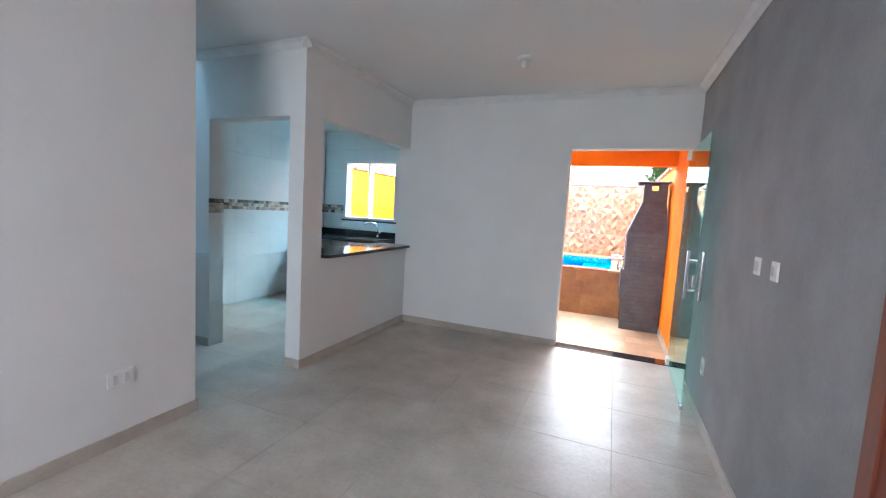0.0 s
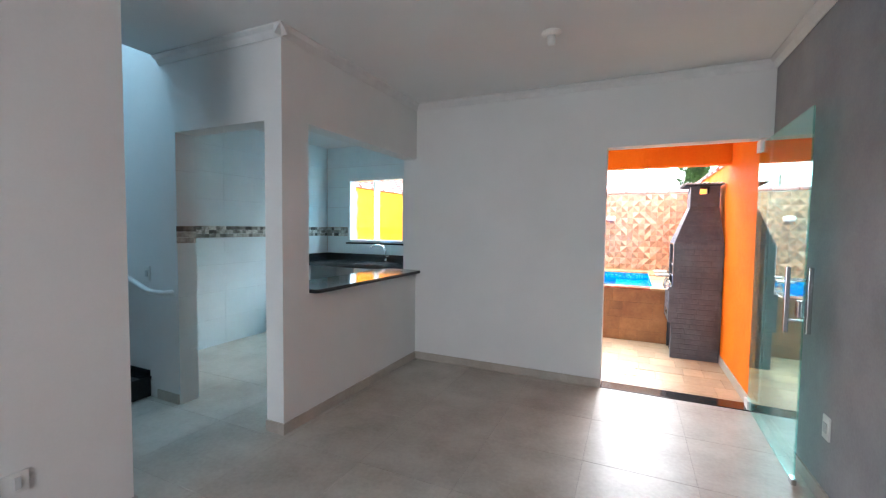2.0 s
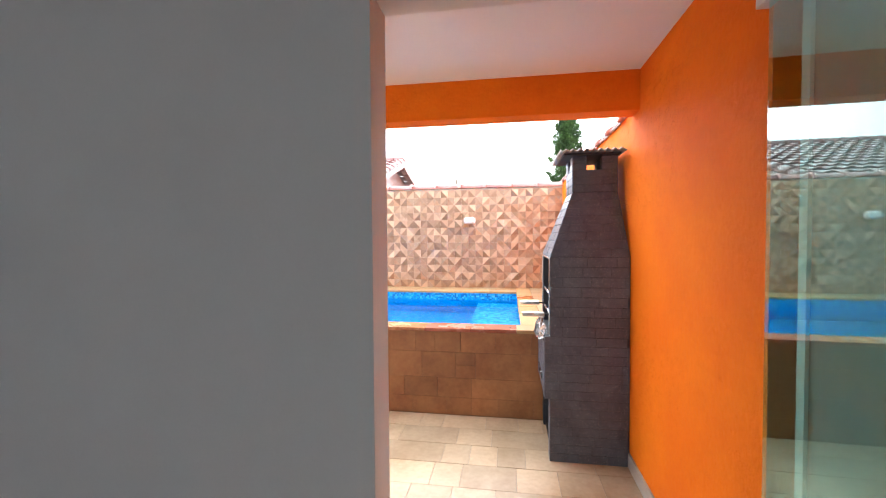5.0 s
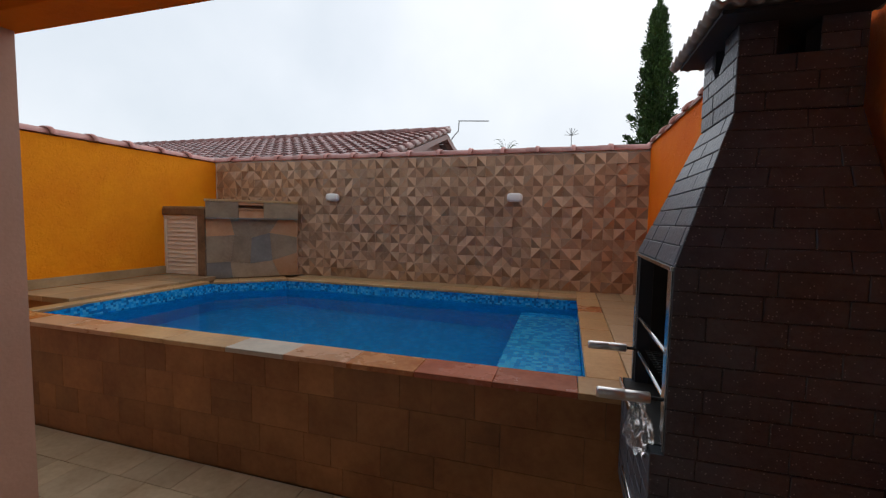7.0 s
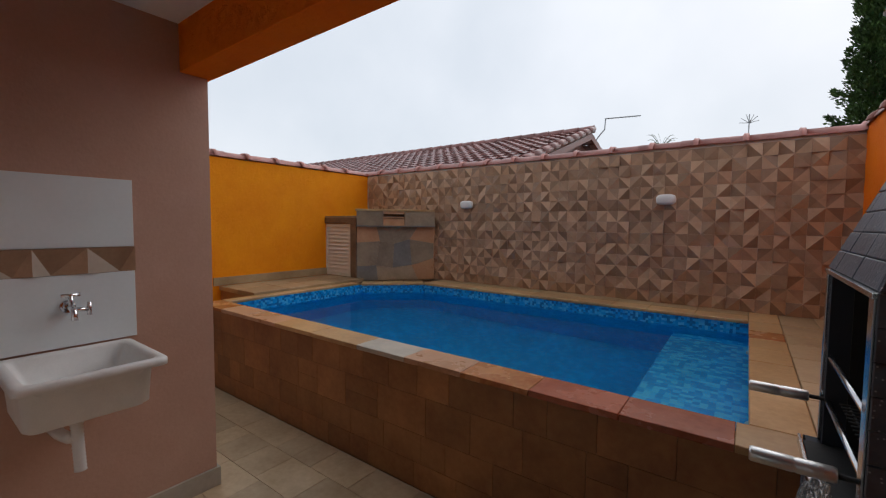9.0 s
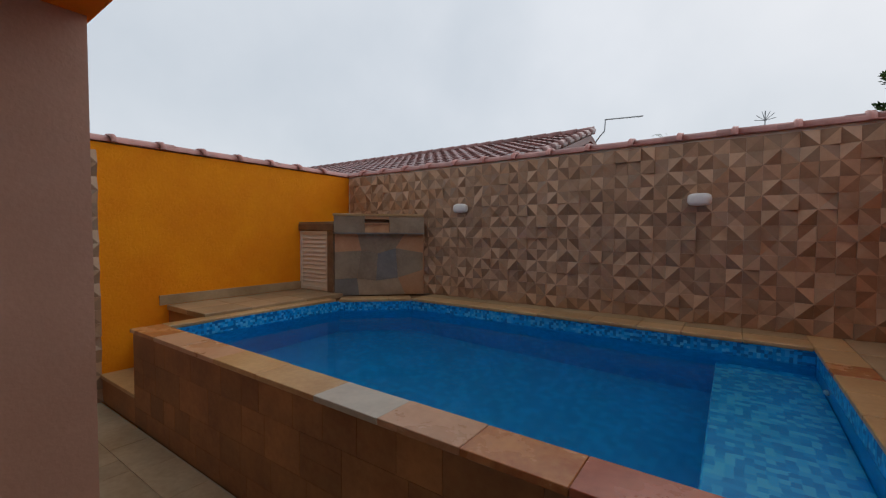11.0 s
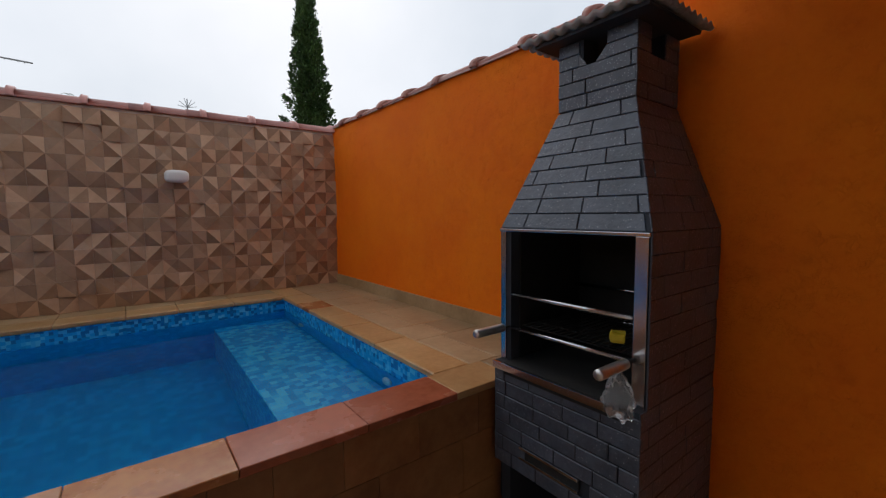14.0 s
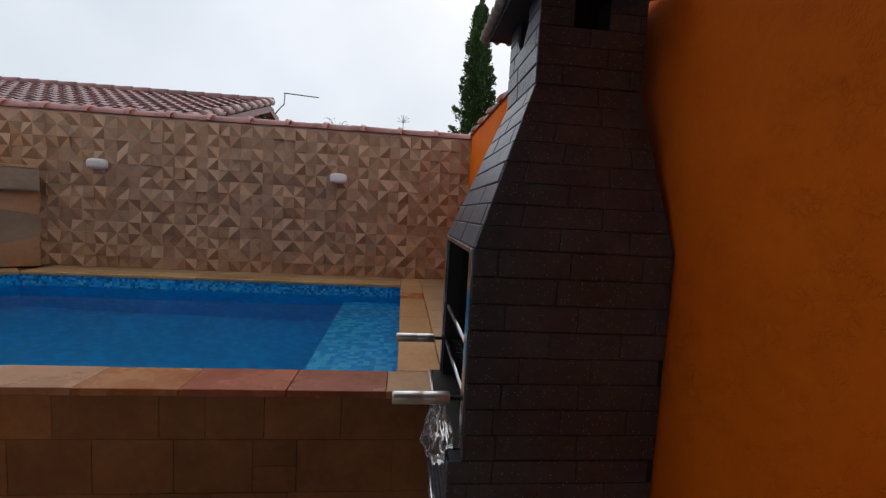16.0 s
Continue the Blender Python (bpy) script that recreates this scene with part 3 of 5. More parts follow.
for xa, xb in ((-1.15, -0.43), (-0.37, 0.35)):
    p = under(win_s, box("pane", xa, xb, -2.085, -2.079, 1.05, 2.10, M["pane"]))
    p.visible_shadow = False

side_door = thing("door_east", (XR - 0.03, 1.6, 0), "closed red-brown varnished wooden door in the grey wall", "door")
side_door["kind"] = "structure"
under(side_door, box("leaf", XR - 0.024, XR - 0.003, 1.12, 1.90, 0.008, 2.08, M["red_wood"], bevel=0.003))
for a in ((1.05, 1.12), (1.90, 1.965)):
    under(side_door, box("door_frame", XR - 0.032, XR - 0.002, a[0], a[1], 0.004, 2.15, M["red_wood"], bevel=0.004))
under(side_door, box("door_frame", XR - 0.032, XR - 0.002, 1.12, 1.90, 2.081, 2.15, M["red_wood"], bevel=0.004))
under(side_door, part("door_handle", add_tube(bmesh.new(), [(XR - 0.02, 1.28, 1.02), (XR - 0.07, 1.28, 1.02), (XR - 0.07, 1.40, 1.02)], 0.009, 8), M["steel"]))

# ---- glass door ----
GX0, GX1 = 1.190, 1.163


def glass_box(name, y0, y1, z0, z1, off0, off1, material, bevel=0.002):
    """A slab along the opened glass leaf, from off0 to off1 across it."""
    bm = bmesh.new()
    add_box(bm, off0, off1, y0, y1, z0, z1, bevel)
    ang = math.atan2(GX0 - GX1, 5.19 - 4.06)
    bmesh.ops.transform(bm, matrix=Matrix.Translation((GX1, 4.06, 0)) @ Matrix.Rotation(-ang, 4, "Z"), verts=bm.verts)
    return under(glass_door, part(name, bm, material))


glass_door = thing("glass_door", (GX1, 4.6, 0), "frameless green tempered glass door standing open along the wall", "door")
glass_box("glass_leaf", 0.0, 1.11, 0.012, 2.06, -0.005, 0.005, M["green_glass"], 0.0015).visible_shadow = False
glass_box("top_hinge", 1.04, 1.15, 2.0, 2.085, -0.018, 0.018, M["white_metal"], 0.004)
glass_box("bottom_hinge", 1.04, 1.15, 0.008, 0.075, -0.018, 0.018, M["white_metal"], 0.004)
glass_box("corner_clamp", -0.004, 0.05, 0.006, 0.04, -0.012, 0.012, M["steel"], 0.003)
glass_box("lock", 0.015, 0.065, 0.93, 1.02, -0.02, 0.02, M["steel"], 0.004)
for s in (-1, 1):
    glass_box("pull_handle", 0.085, 0.108, 0.83, 1.20, s * 0.05 - 0.012, s * 0.05 + 0.012, M["steel"], 0.005)
for z in (0.90, 1.13):
    glass_box("handle_spacer", 0.090, 0.103, z - 0.008, z + 0.008, -0.04, 0.04, M["steel"], 0.003)


# ---- switches, sockets, ceiling lamps ----
def wall_plate(place, normal, label, rockers, category="switch", wide=0.078, high=0.118):
    """A white plate with a raised frame and its rockers or socket holes."""
    t = thing("wall_switch" if category == "switch" else "wall_socket", place, label, category)
    ang = math.atan2(normal[1], normal[0])
    rot = Matrix.Translation(place) @ Matrix.Rotation(ang, 4, "Z")

    def bit(name, x0, x1, y0, y1, z0, z1, mat, bev):
        bm = add_box(bmesh.new(), x0, x1, y0, y1, z0, z1, bev)
        bmesh.ops.transform(bm, matrix=rot, verts=bm.verts)
        return under(t, part(name, bm, mat))
    painted = "painted" in label
    bit("plate", 0.0, 0.004 if painted else 0.009, -wide / 2, wide / 2, -high / 2, high / 2, M["white_wall" if painted else "white_plastic"], 0.0015 if painted else 0.003)
    for y, z, w, h in rockers:
        bit("rocker" if category == "switch" else "outlet", 0.009, 0.014, y - w / 2, y + w / 2, z - h / 2, z + h / 2, M["grey_plastic"], 0.002)
    return t


M["grey_plastic"] = plain("pale_grey_plastic", (0.58, 0.58, 0.58), 0.4)
M["dark_plastic"] = plain("dark_plastic", (0.05, 0.05, 0.05), 0.5)
wall_plate((XR, 2.81, 1.21), (-1, 0), "white double switch plate on the grey wall", [(0, 0, 0.03, 0.042)], high=0.086)
wall_plate((XR, 3.05, 1.21), (-1, 0), "white blank switch plate on the grey wall", [(0, 0, 0.045, 0.05)], high=0.086)
wall_plate((XR, 3.94, 0.40), (-1, 0), "white power socket low on the grey wall", [(0, 0, 0.036, 0.05)], "socket")
wall_plate((XLW, 1.96, 0.38), (1, 0), "white double power socket low on the wall", [(-0.03, 0, 0.02, 0.05), (0.03, 0, 0.02, 0.05)], "socket", 0.13, 0.085)
wall_plate((-1.30, YD, 0.42), (0, -1), "blank socket plate painted over like its wall", [], "socket", 0.06, 0.06)
wall_plate((XL + 0.012, 5.62, 1.06), (1, 0), "white kitchen socket above the counter", [(-0.015, 0, 0.014, 0.04), (0.015, 0, 0.014, 0.04)], "socket", 0.11, 0.075)
wall_plate((-3.21, 3.27, 1.0), (0, -1), "white switch plate on the stair wall", [(0, 0, 0.03, 0.05)])


def add_lathe(bm, profile, centre, segments=20):
    """A turned shape: radius and height pairs about an upright axis."""
    rings = []
    for r, z in profile:
        rings.append([bm.verts.new((centre[0] + max(r, 1e-4) * math.cos(a), centre[1] + max(r, 1e-4) * math.sin(a), centre[2] + z))
                      for a in (2 * math.pi * k / segments for k in range(segments))])
    for a, b in zip(rings, rings[1:]):
        for k in range(segments):
            bm.faces.new((a[k], a[(k + 1) % segments], b[(k + 1) % segments], b[k])).smooth = True
    bm.faces.new(rings[0][::-1]), bm.faces.new(rings[-1])
    bmesh.ops.recalc_face_normals(bm, faces=bm.faces)
    return bm


def lamp_holder(x, y, top):
    t = thing("ceiling_lamp", (x, y, top), "white plastic ceiling lamp holder without shade", "ceiling lamp", "ceiling lamps")
    under(t, part("rose", add_lathe(bmesh.new(), [(0.0, 0), (0.062, 0), (0.062, -0.012), (0.045, -0.024), (0.0, -0.026)], (x, y, top)), M["white_plastic"]))
    under(t, part("socket", add_lathe(bmesh.new(), [(0.0, -0.024), (0.028, -0.024), (0.024, -0.07), (0.020, -0.085), (0.0, -0.086)], (x, y, top)), M["white_plastic"]))


lamp_holder(-0.2, 4.02, H)
lamp_holder(-3.0, 4.75, 2.60)

# ---- serving hatch and kitchen ----
def rounded_slab(name, x0, x1, y0, y1, z0, z1, radius, material, parent=None):
    bm = bmesh.new()
    outline = []
    for cx, cy, a0 in ((x1 - radius, y0 + radius, -90), (x1 - radius, y1 - radius, 0), (x0 + radius, y1 - radius, 90), (x0 + radius, y0 + radius, 180)):
        for k in range(6):
            a = radians(a0 + 18 * k)
            outline.append((cx + radius * math.cos(a), cy + radius * math.sin(a)))
    add_prism(bm, outline, z0, z1)
    bmesh.ops.bevel(bm, geom=[e for e in bm.edges if abs(e.verts[0].co.z - e.verts[1].co.z) < 1e-6], offset=0.004, segments=2, affect="EDGES")
    return part(name, bm, material, parent)


tagged(rounded_slab("hatch_counter", -2.12, -1.688, 3.517, 5.094, 0.918, 0.946, 0.03, M["granite"]), "polished black granite counter in the serving hatch", "counter")

kc = thing("kitchen_counter", (-3.0, 6.1, 0.0), "black granite kitchen counter with a steel sink and backsplash", "counter")
SX0, SX1, SY0, SY1 = -3.15, -2.65, 5.88, 6.24
for a in ((XL + 0.014, SX0, 5.76, 6.388), (SX1, -1.87, 5.76, 6.388), (SX0, SX1, 5.76, SY0), (SX0, SX1, SY1, 6.388)):
    under(kc, box("worktop", a[0], a[1], a[2], a[3], 0.862, 0.892, M["granite"]))
under(kc, box("front_edge", XL + 0.014, -1.87, 5.738, 5.759, 0.845, 0.892, M["granite"], bevel=0.004))
under(kc, box("backsplash", XL + 0.014, -1.87, 6.37, 6.388, 0.8925, 0.99, M["granite"]))
under(kc, box("side_splash", XL + 0.013, XL + 0.031, 5.76, 6.369, 0.8925, 0.99, M["granite"]))
bm = bmesh.new()
for a in ((SX0, SX1, SY0, SY1, 0.70, 0.706), (SX0, SX0 + 0.006, SY0, SY1, 0.706, 0.894), (SX1 - 0.006, SX1, SY0, SY1, 0.706, 0.894),
          (SX0, SX1, SY0, SY0 + 0.006, 0.706, 0.894), (SX0, SX1, SY1 - 0.006, SY1, 0.706, 0.894)):
    add_box(bm, *a)
under(kc, part("sink_bowl", bm, M["steel"]))
for x in (-3.9, -2.3):
    under(kc, box("support", x - 0.05, x + 0.05, 5.82, 6.386, 0.001, 0.861, M["white_tile"]))
tap = thing("kitchen_tap", (-2.9, 6.30, 0.892), "chrome swan-neck kitchen tap behind the sink", "tap")
under(tap, part("spout", add_tube(bmesh.new(), [(-2.9, 6.31, 0.892), (-2.9, 6.31, 1.05), (-2.92, 6.28, 1.12), (-2.97, 6.22, 1.14), (-3.02, 6.16, 1.13), (-3.04, 6.13, 1.10)], 0.011, 10), M["chrome"]))
under(tap, part("base", add_lathe(bmesh.new(), [(0, 0), (0.028, 0), (0.024, 0.03), (0.014, 0.05), (0, 0.05)], (-2.9, 6.31, 0.892)), M["chrome"]))
under(tap, part("lever", add_tube(bmesh.new(), [(-2.9, 6.31, 0.96), (-2.84, 6.29, 0.985)], 0.008, 8), M["chrome"]))

# kitchen window
kw = thing("window_kitchen", (-3.14, 6.47, 1.16), "white aluminium two-leaf sliding kitchen window", "window")
kw["kind"] = "structure"
KX0, KX1, KZ0, KZ1 = -3.62, -2.62, 1.16, 2.12
for a in ((KX0, KX1, KZ0, KZ0 + 0.04), (KX0, KX1, KZ1 - 0.04, KZ1), (KX0, KX0 + 0.045, KZ0 + 0.04, KZ1 - 0.04), (KX1 - 0.045, KX1, KZ0 + 0.04, KZ1 - 0.04), (-3.153, -3.137, KZ0 + 0.04, KZ1 - 0.04)):
    under(kw, box("window_frame", a[0], a[1], 6.37, 6.50, a[2], a[3], M["white_metal"], bevel=0.004))
for xa, xb, y in ((KX0 + 0.045, -3.153, 6.42), (-3.137, KX1 - 0.045, 6.45)):
    p = under(kw, box("pane", xa, xb, y, y + 0.005, KZ0 + 0.04, KZ1 - 0.04, M["pane"]))
    p.visible_shadow = False
under(kw, box("window_sill", KX0 - 0.03, KX1 + 0.03, 6.36, 6.40, KZ0 - 0.025, KZ0 - 0.001, M["granite"], bevel=0.003))

# kitchen wall tiles, with the mosaic frieze
def tile_wall(name, axis, plane, out, u0, u1, z_from, z_to, u_start, width, height, z_start, holes=()):
    """White tiles in courses on a wall; out is the way they face."""
    base = thing(name, (plane if axis == "x" else (u0 + u1) / 2, (u0 + u1) / 2 if axis == "x" else plane, z_from), "white glazed tiles with a mosaic frieze on the kitchen wall", "wall tiles")
    base["kind"] = "structure"
    for za, zb in cut(z_from, z_to, z_start, height):
        for ua, ub in cut(u0, u1, u_start, width):
            spans = [(ua, ub, za, zb)]
            for h in holes:
                nxt = []
                for a, b, c, d in spans:
                    if b <= h[0] or a >= h[1] or d <= h[2] or c >= h[3]:
                        nxt.append((a, b, c, d))
                        continue
                    nxt += [s for s in ((a, min(b, h[0]), c, d), (max(a, h[1]), b, c, d), (max(a, h[0]), min(b, h[1]), c, min(d, h[2])),
                                        (max(a, h[0]), min(b, h[1]), max(c, h[3]), d)) if s[1] - s[0] > 0.01 and s[3] - s[2] > 0.01]
                spans = nxt
            for a, b, c, d in spans:
                lo, hi = sorted((plane + 0.001 * out, plane + 0.010 * out))
                if axis == "x":
                    ob = piece("tile", lo, hi, a + 0.0004, b - 0.0004, c + 0.0004, d - 0.0004, M["white_tile"], None, 0.0007)
                else:
                    ob = piece("tile", a + 0.0008, b - 0.0008, lo, hi, c + 0.0008, d - 0.0008, M["white_tile"], None, 0.0012)
                under(base, ob)
    return base


def frieze(axis, plane, out, u0, u1, parent, holes=()):
    """A band of small mosaic squares, three courses high, some joined into longer ones."""
    bm = bmesh.new()
    rng = random.Random(5)
    for row in range(3):
        u = u0
        while u < u1 - 0.01:
            w = min(rng.choice((0.044, 0.044, 0.088)), u1 - u)
            if not any(h[0] < u + w / 2 < h[1] for h in holes):
                lo, hi = sorted((plane + 0.001 * out, plane + (0.011 + 0.002 * rng.random()) * out))
                a, b, c, d = u + 0.0012, u + w - 0.0012, 1.252 + 0.044 * row, 1.294 + 0.044 * row
                r = add_box(bm, lo, hi, a, b, c, d) if axis == "x" else add_box(bm, a, b, lo, hi, c, d)
            u += w
    return under(parent, part("mosaic_frieze", bm, M["mosaic"], None, "grey, brown and black mosaic squares"))


for ax, pl, out, u0, u1, holes in (("x", XL, 1, 3.43, 6.388, ()), ("y", YK, -1, XL + 0.011, -1.875, ((KX0, KX1, KZ0 - 0.026, KZ1),)),
                                   ("x", -1.865, -1, 5.11, 6.388, ()), ("y", 3.42, 1, XL + 0.011, -2.85, ()),):
    t = tile_wall("wall_tiles", ax, pl, out, u0, u1, 0.0, 1.25, u0, 0.58, 0.3125, 0.0, holes)
    t2 = tile_wall("wall_tiles", ax, pl, out, u0, u1, 1.386, 2.598, u0, 0.58, 0.303, 1.386, holes)
    frieze(ax, pl, out, u0, u1, t2, [(h[0], h[1]) for h in holes])
tj = tile_wall("wall_tiles", "x", -2.84, 1, 3.268, 3.42, 0.0, 1.25, 3.268, 0.58, 0.417, 0.0)
tj2 = tile_wall("wall_tiles", "x", -2.84, 1, 3.268, 3.42, 1.386, 2.088, 3.268, 0.58, 0.417, 1.386)
frieze("x", -2.84, 1, 3.268, 3.42, tj2)

# ---- patio ----
patio = tagged(box("patio_floor", XB, XO, 5.272, 7.22, -0.4, ZF - 0.006, M["patio_grout"]), "pale sandstone-look patio tiles, damp in places", "floor", kind="structure")
rows = cut(5.272, 7.21, 5.272, 0.245)
rng = random.Random(11)
for ya, yb in rows:
    x = XB
    while x < XO - 0.02:
        w = rng.choice((0.18, 0.245, 0.33, 0.42))
        xe = min(x + w, XO)
        if XO - xe < 0.08:
            xe = XO
        if yb > 6.56 or xe > -1.8:
            piece("patio_tile", x + 0.0012, xe - 0.0012, ya + 0.0012, yb - 0.0012, ZF - 0.012, ZF + rng.uniform(-0.001, 0.001), M["patio"], patio, 0.0015)
        x = xe
tagged(box("patio_floor_side", XL, -1.866, 5.0, 5.271, -0.4, -0.3, M["patio_grout"]), "hidden bedding", "floor", kind="structure")

skirting("baseboard_sink", -1.715, -1.700, 5.25, 6.60, ZF, ZF + 0.10, M["coping_grey"], "stone skirting at the foot of the taupe wall")
skirting("baseboard_sink_end", -1.865, -1.715, 6.585, 6.60, ZF, ZF + 0.10, M["coping_grey"], "stone skirting at the foot of the taupe wall")
skirting("baseboard_patio", XO - 0.012, XO, 5.275, 7.20, ZF, ZF + 0.09, M["skirting"], "pale skirting at the foot of the orange wall")
skirting("baseboard_deck_east", XO - 0.015, XO, 7.20, YB, ZD, ZD + 0.085, M["deck"], "grey sandstone skirting at the foot of the orange wall")
skirting("baseboard_deck_west", XB, XB + 0.015, 7.66, 9.16, ZD + 0.03, ZD + 0.12, M["deck"], "grey sandstone skirting at the foot of the orange wall")

# ---- pool ----
PX0, PX1, PY0, PY1 = -3.26, 0.606, 7.398, 9.515
CH = [(-3.205, 8.99), (-2.655, PY1)]
WALL_Y = 7.222
pool_outline = [(PX0, PY0), (PX1, PY0), (PX1, PY1), CH[1], CH[0]]
pool = thing("pool", (-1.3, 8.4, -0.35), "raised swimming pool lined with blue mosaic, full of clear water", "pool")


def upright_strip(outline, z0, z1, name, material, shift=0.0):
    bm = bmesh.new()
    low = [bm.verts.new((x, y, z0)) for x, y in outline]
    top = [bm.verts.new((x, y, z1)) for x, y in outline]
    for i in range(len(low)):
        j = (i + 1) % len(low)
        bm.faces.new((low[j], low[i], top[i], top[j]))
    return under(pool, part(name, bm, material))


upright_strip(pool_outline, -0.37, 0.50, "liner_walls", M["pool_liner"])
upright_strip(pool_outline, 0.50, 0.625, "border_band", M["pool_border"])
bm = bmesh.new()
bm.faces.new([bm.verts.new((x, y, -0.36)) for x, y in pool_outline])
under(pool, part("bottom", bm, M["pool_liner"]))
under(pool, box("bench", 0.085, PX1 - 0.002, PY0 + 0.002, PY1 - 0.002, -0.355, 0.285, [M["pool_ledge"]], bevel=0.012, label="light blue mosaic bench under water"))
bm = bmesh.new()
n = 60
grid = {}
x0, x1, y0, y1 = PX0 - 0.05, PX1 + 0.05, PY0 - 0.05, PY1 + 0.05
for i in range(n + 1):
    for j in range(n // 2 + 1):
        grid[i, j] = bm.verts.new((x0 + (x1 - x0) * i / n, y0 + (y1 - y0) * j * 2 / n, ZW))
for i in range(n):
    for j in range(n // 2):
        bm.faces.new((grid[i, j], grid[i + 1, j], grid[i + 1, j + 1], grid[i, j + 1])).smooth = True
water = tagged(part("water", bm, M["water"]), "clear calm pool water", "water", kind="structure")
water.visible_shadow = False


def nozzle(x, y, z, turn):
    bm = add_lathe(bmesh.new(), [(0, 0), (0.042, 0), (0.036, 0.012), (0.02, 0.02), (0, 0.018)], (0, 0, 0), 16)
    bmesh.ops.transform(bm, matrix=Matrix.Translation((x, y, z)) @ turn, verts=bm.verts)
    under(pool, part("nozzle", bm, M["white_plastic"], None, "white plastic return nozzle"))


for y in (7.82, 9.10):
    nozzle(PX1 - 0.001, y, 0.40, Matrix.Rotation(radians(-90), 4, "Y"))

# masonry round the pool
def shell(name, x0, x1, y0, y1, z0, z1, label):
    return tagged(box(name, x0, x1, y0, y1, z0, z1, M["parapet_grout"]), label, "pool wall", kind="structure")


parapet = shell("pool_wall_front", -3.35, XO, WALL_Y + 0.012, PY0 - 0.002, -0.4, ZD - 0.03, "brown stone-clad front wall of the raised pool")
shell("pool_wall_east", PX1 + 0.002, XO, PY0, YB + 0.01, -0.4, ZD - 0.03, "masonry under the pool deck")
shell("pool_wall_north", -2.655, PX1, PY1 + 0.002, YB + 0.01, -0.4, ZD - 0.03, "masonry under the pool edge")
bm = add_prism(bmesh.new(), [(XB, 7.80), (PX0 - 0.002, 7.80), (PX0 - 0.002, 8.99), (CH[0][0] - 0.002, CH[0][1] + 0.002), (CH[1][0], CH[1][1] + 0.004), (CH[1][0], YB + 0.01), (XB, YB + 0.01)], -0.4, ZD - 0.03)
tagged(part("pool_wall_west", bm, M["parapet_grout"]), "masonry under the pool deck", "pool wall", kind="structure")
shell("pool_wall_side", -3.35, PX0 - 0.002, PY0, 7.799, -0.4, ZD - 0.03, "masonry side of the raised pool")

# cladding of the front wall
rng = random.Random(3)
for za, zb in ((ZF, 0.075), (0.075, 0.235), (0.235, 0.445), (0.445, ZD - 0.032)):
    x = -3.35
    while x < 0.74:
        w = rng.choice((0.16, 0.21, 0.28, 0.28, 0.36))
        xe = min(x + w, XO)
        parts = [(za, zb)] if rng.random() < 0.75 or zb - za < 0.17 else [(za, (za + zb) / 2), ((za + zb) / 2, zb)]
        for a, b in parts:
            piece("stone", x + 0.0007, xe - 0.0007, WALL_Y, WALL_Y + 0.012 + rng.uniform(0, 0.002), a + 0.0007, b - 0.0007, M["parapet"], parapet, 0.001)
        x = xe
for za, zb in ((ZF, 0.16), (0.16, 0.40), (0.40, ZD - 0.032)):
    for ya, yb in cut(WALL_Y, 7.75, WALL_Y, 0.27):
        piece("stone", -3.362, -3.35, ya + 0.001, yb - 0.001, za + 0.001, zb - 0.001, M["parapet"], parapet, 0.002)

# coping and deck slabs
rng = random.Random(8)
coping = thing("pool_coping", (-1.3, 7.3, ZD), "sandstone coping slabs in yellow, red and grey round the pool", "coping")
coping["kind"] = "structure"
Z0 = ZD - 0.028
x = -3.375
for xe, kind in ((-2.96, "coping_orange"), (-2.58, "coping_peach"), (-2.16, "coping_peach"), (-1.74, "coping"), (-1.292, "coping"), (-0.914, "coping_grey"), (-0.545, "coping_peach"),
                 (-0.185, "coping_orange"), (0.19, "coping_red"), (0.556, "coping_red"), (0.845, "coping")):
    under(coping, piece("slab", x + 0.001, xe - 0.001, WALL_Y - 0.015, PY0 + 0.012, Z0, ZD + rng.uniform(-0.001, 0.001), M[kind], None, 0.0025))
    x = xe
y = PY0 + 0.014
for w, kind in ((0.52, "coping"), (0.40, "coping"), (0.31, "coping"), (0.27, "coping"), (0.24, "coping_orange"), (0.36, "coping"), (0.42, "coping")):
    ye = min(y + w, YB)
    under(coping, piece("slab", PX1 - 0.012, 0.785, y + 0.001, ye - 0.001, Z0, ZD + rng.uniform(-0.001, 0.001), M[kind], None, 0.005))
    y = ye
y = 7.20
while y < YB - 0.02:
    ye = PY0 if y < PY0 - 0.001 else min(y + rng.choice((0.26, 0.34, 0.44)), YB)
    if YB - ye < 0.1:
        ye = YB
    xm = 0.787 + rng.choice((0.16, 0.22, 0.30))
    xs = 0.787 if y > PY0 - 0.001 else 0.847
    for a, b in (((xs, xm), (xm, XO)) if xm > xs + 0.05 else ((xs, XO),)):
        under(coping, piece("slab", a + 0.001, b - 0.001, y + 0.001, ye - 0.001, Z0, ZD + rng.uniform(-0.001, 0.001), M["deck"], None, 0.004))
    y = ye
x = PX1 - 0.014
while x > -2.63:
    xe = max(x - rng.choice((0.3, 0.36, 0.44)), -2.655)
    under(coping, piece("slab", xe + 0.001, x - 0.001, PY1 - 0.012, 9.72, Z0, ZD + rng.uniform(-0.001, 0.001), M["coping"], None, 0.005))
    under(coping, piece("slab", xe + 0.001, x - 0.001, 9.722, YB, Z0, ZD + rng.uniform(-0.001, 0.001), M["deck"], None, 0.004))
    x = xe


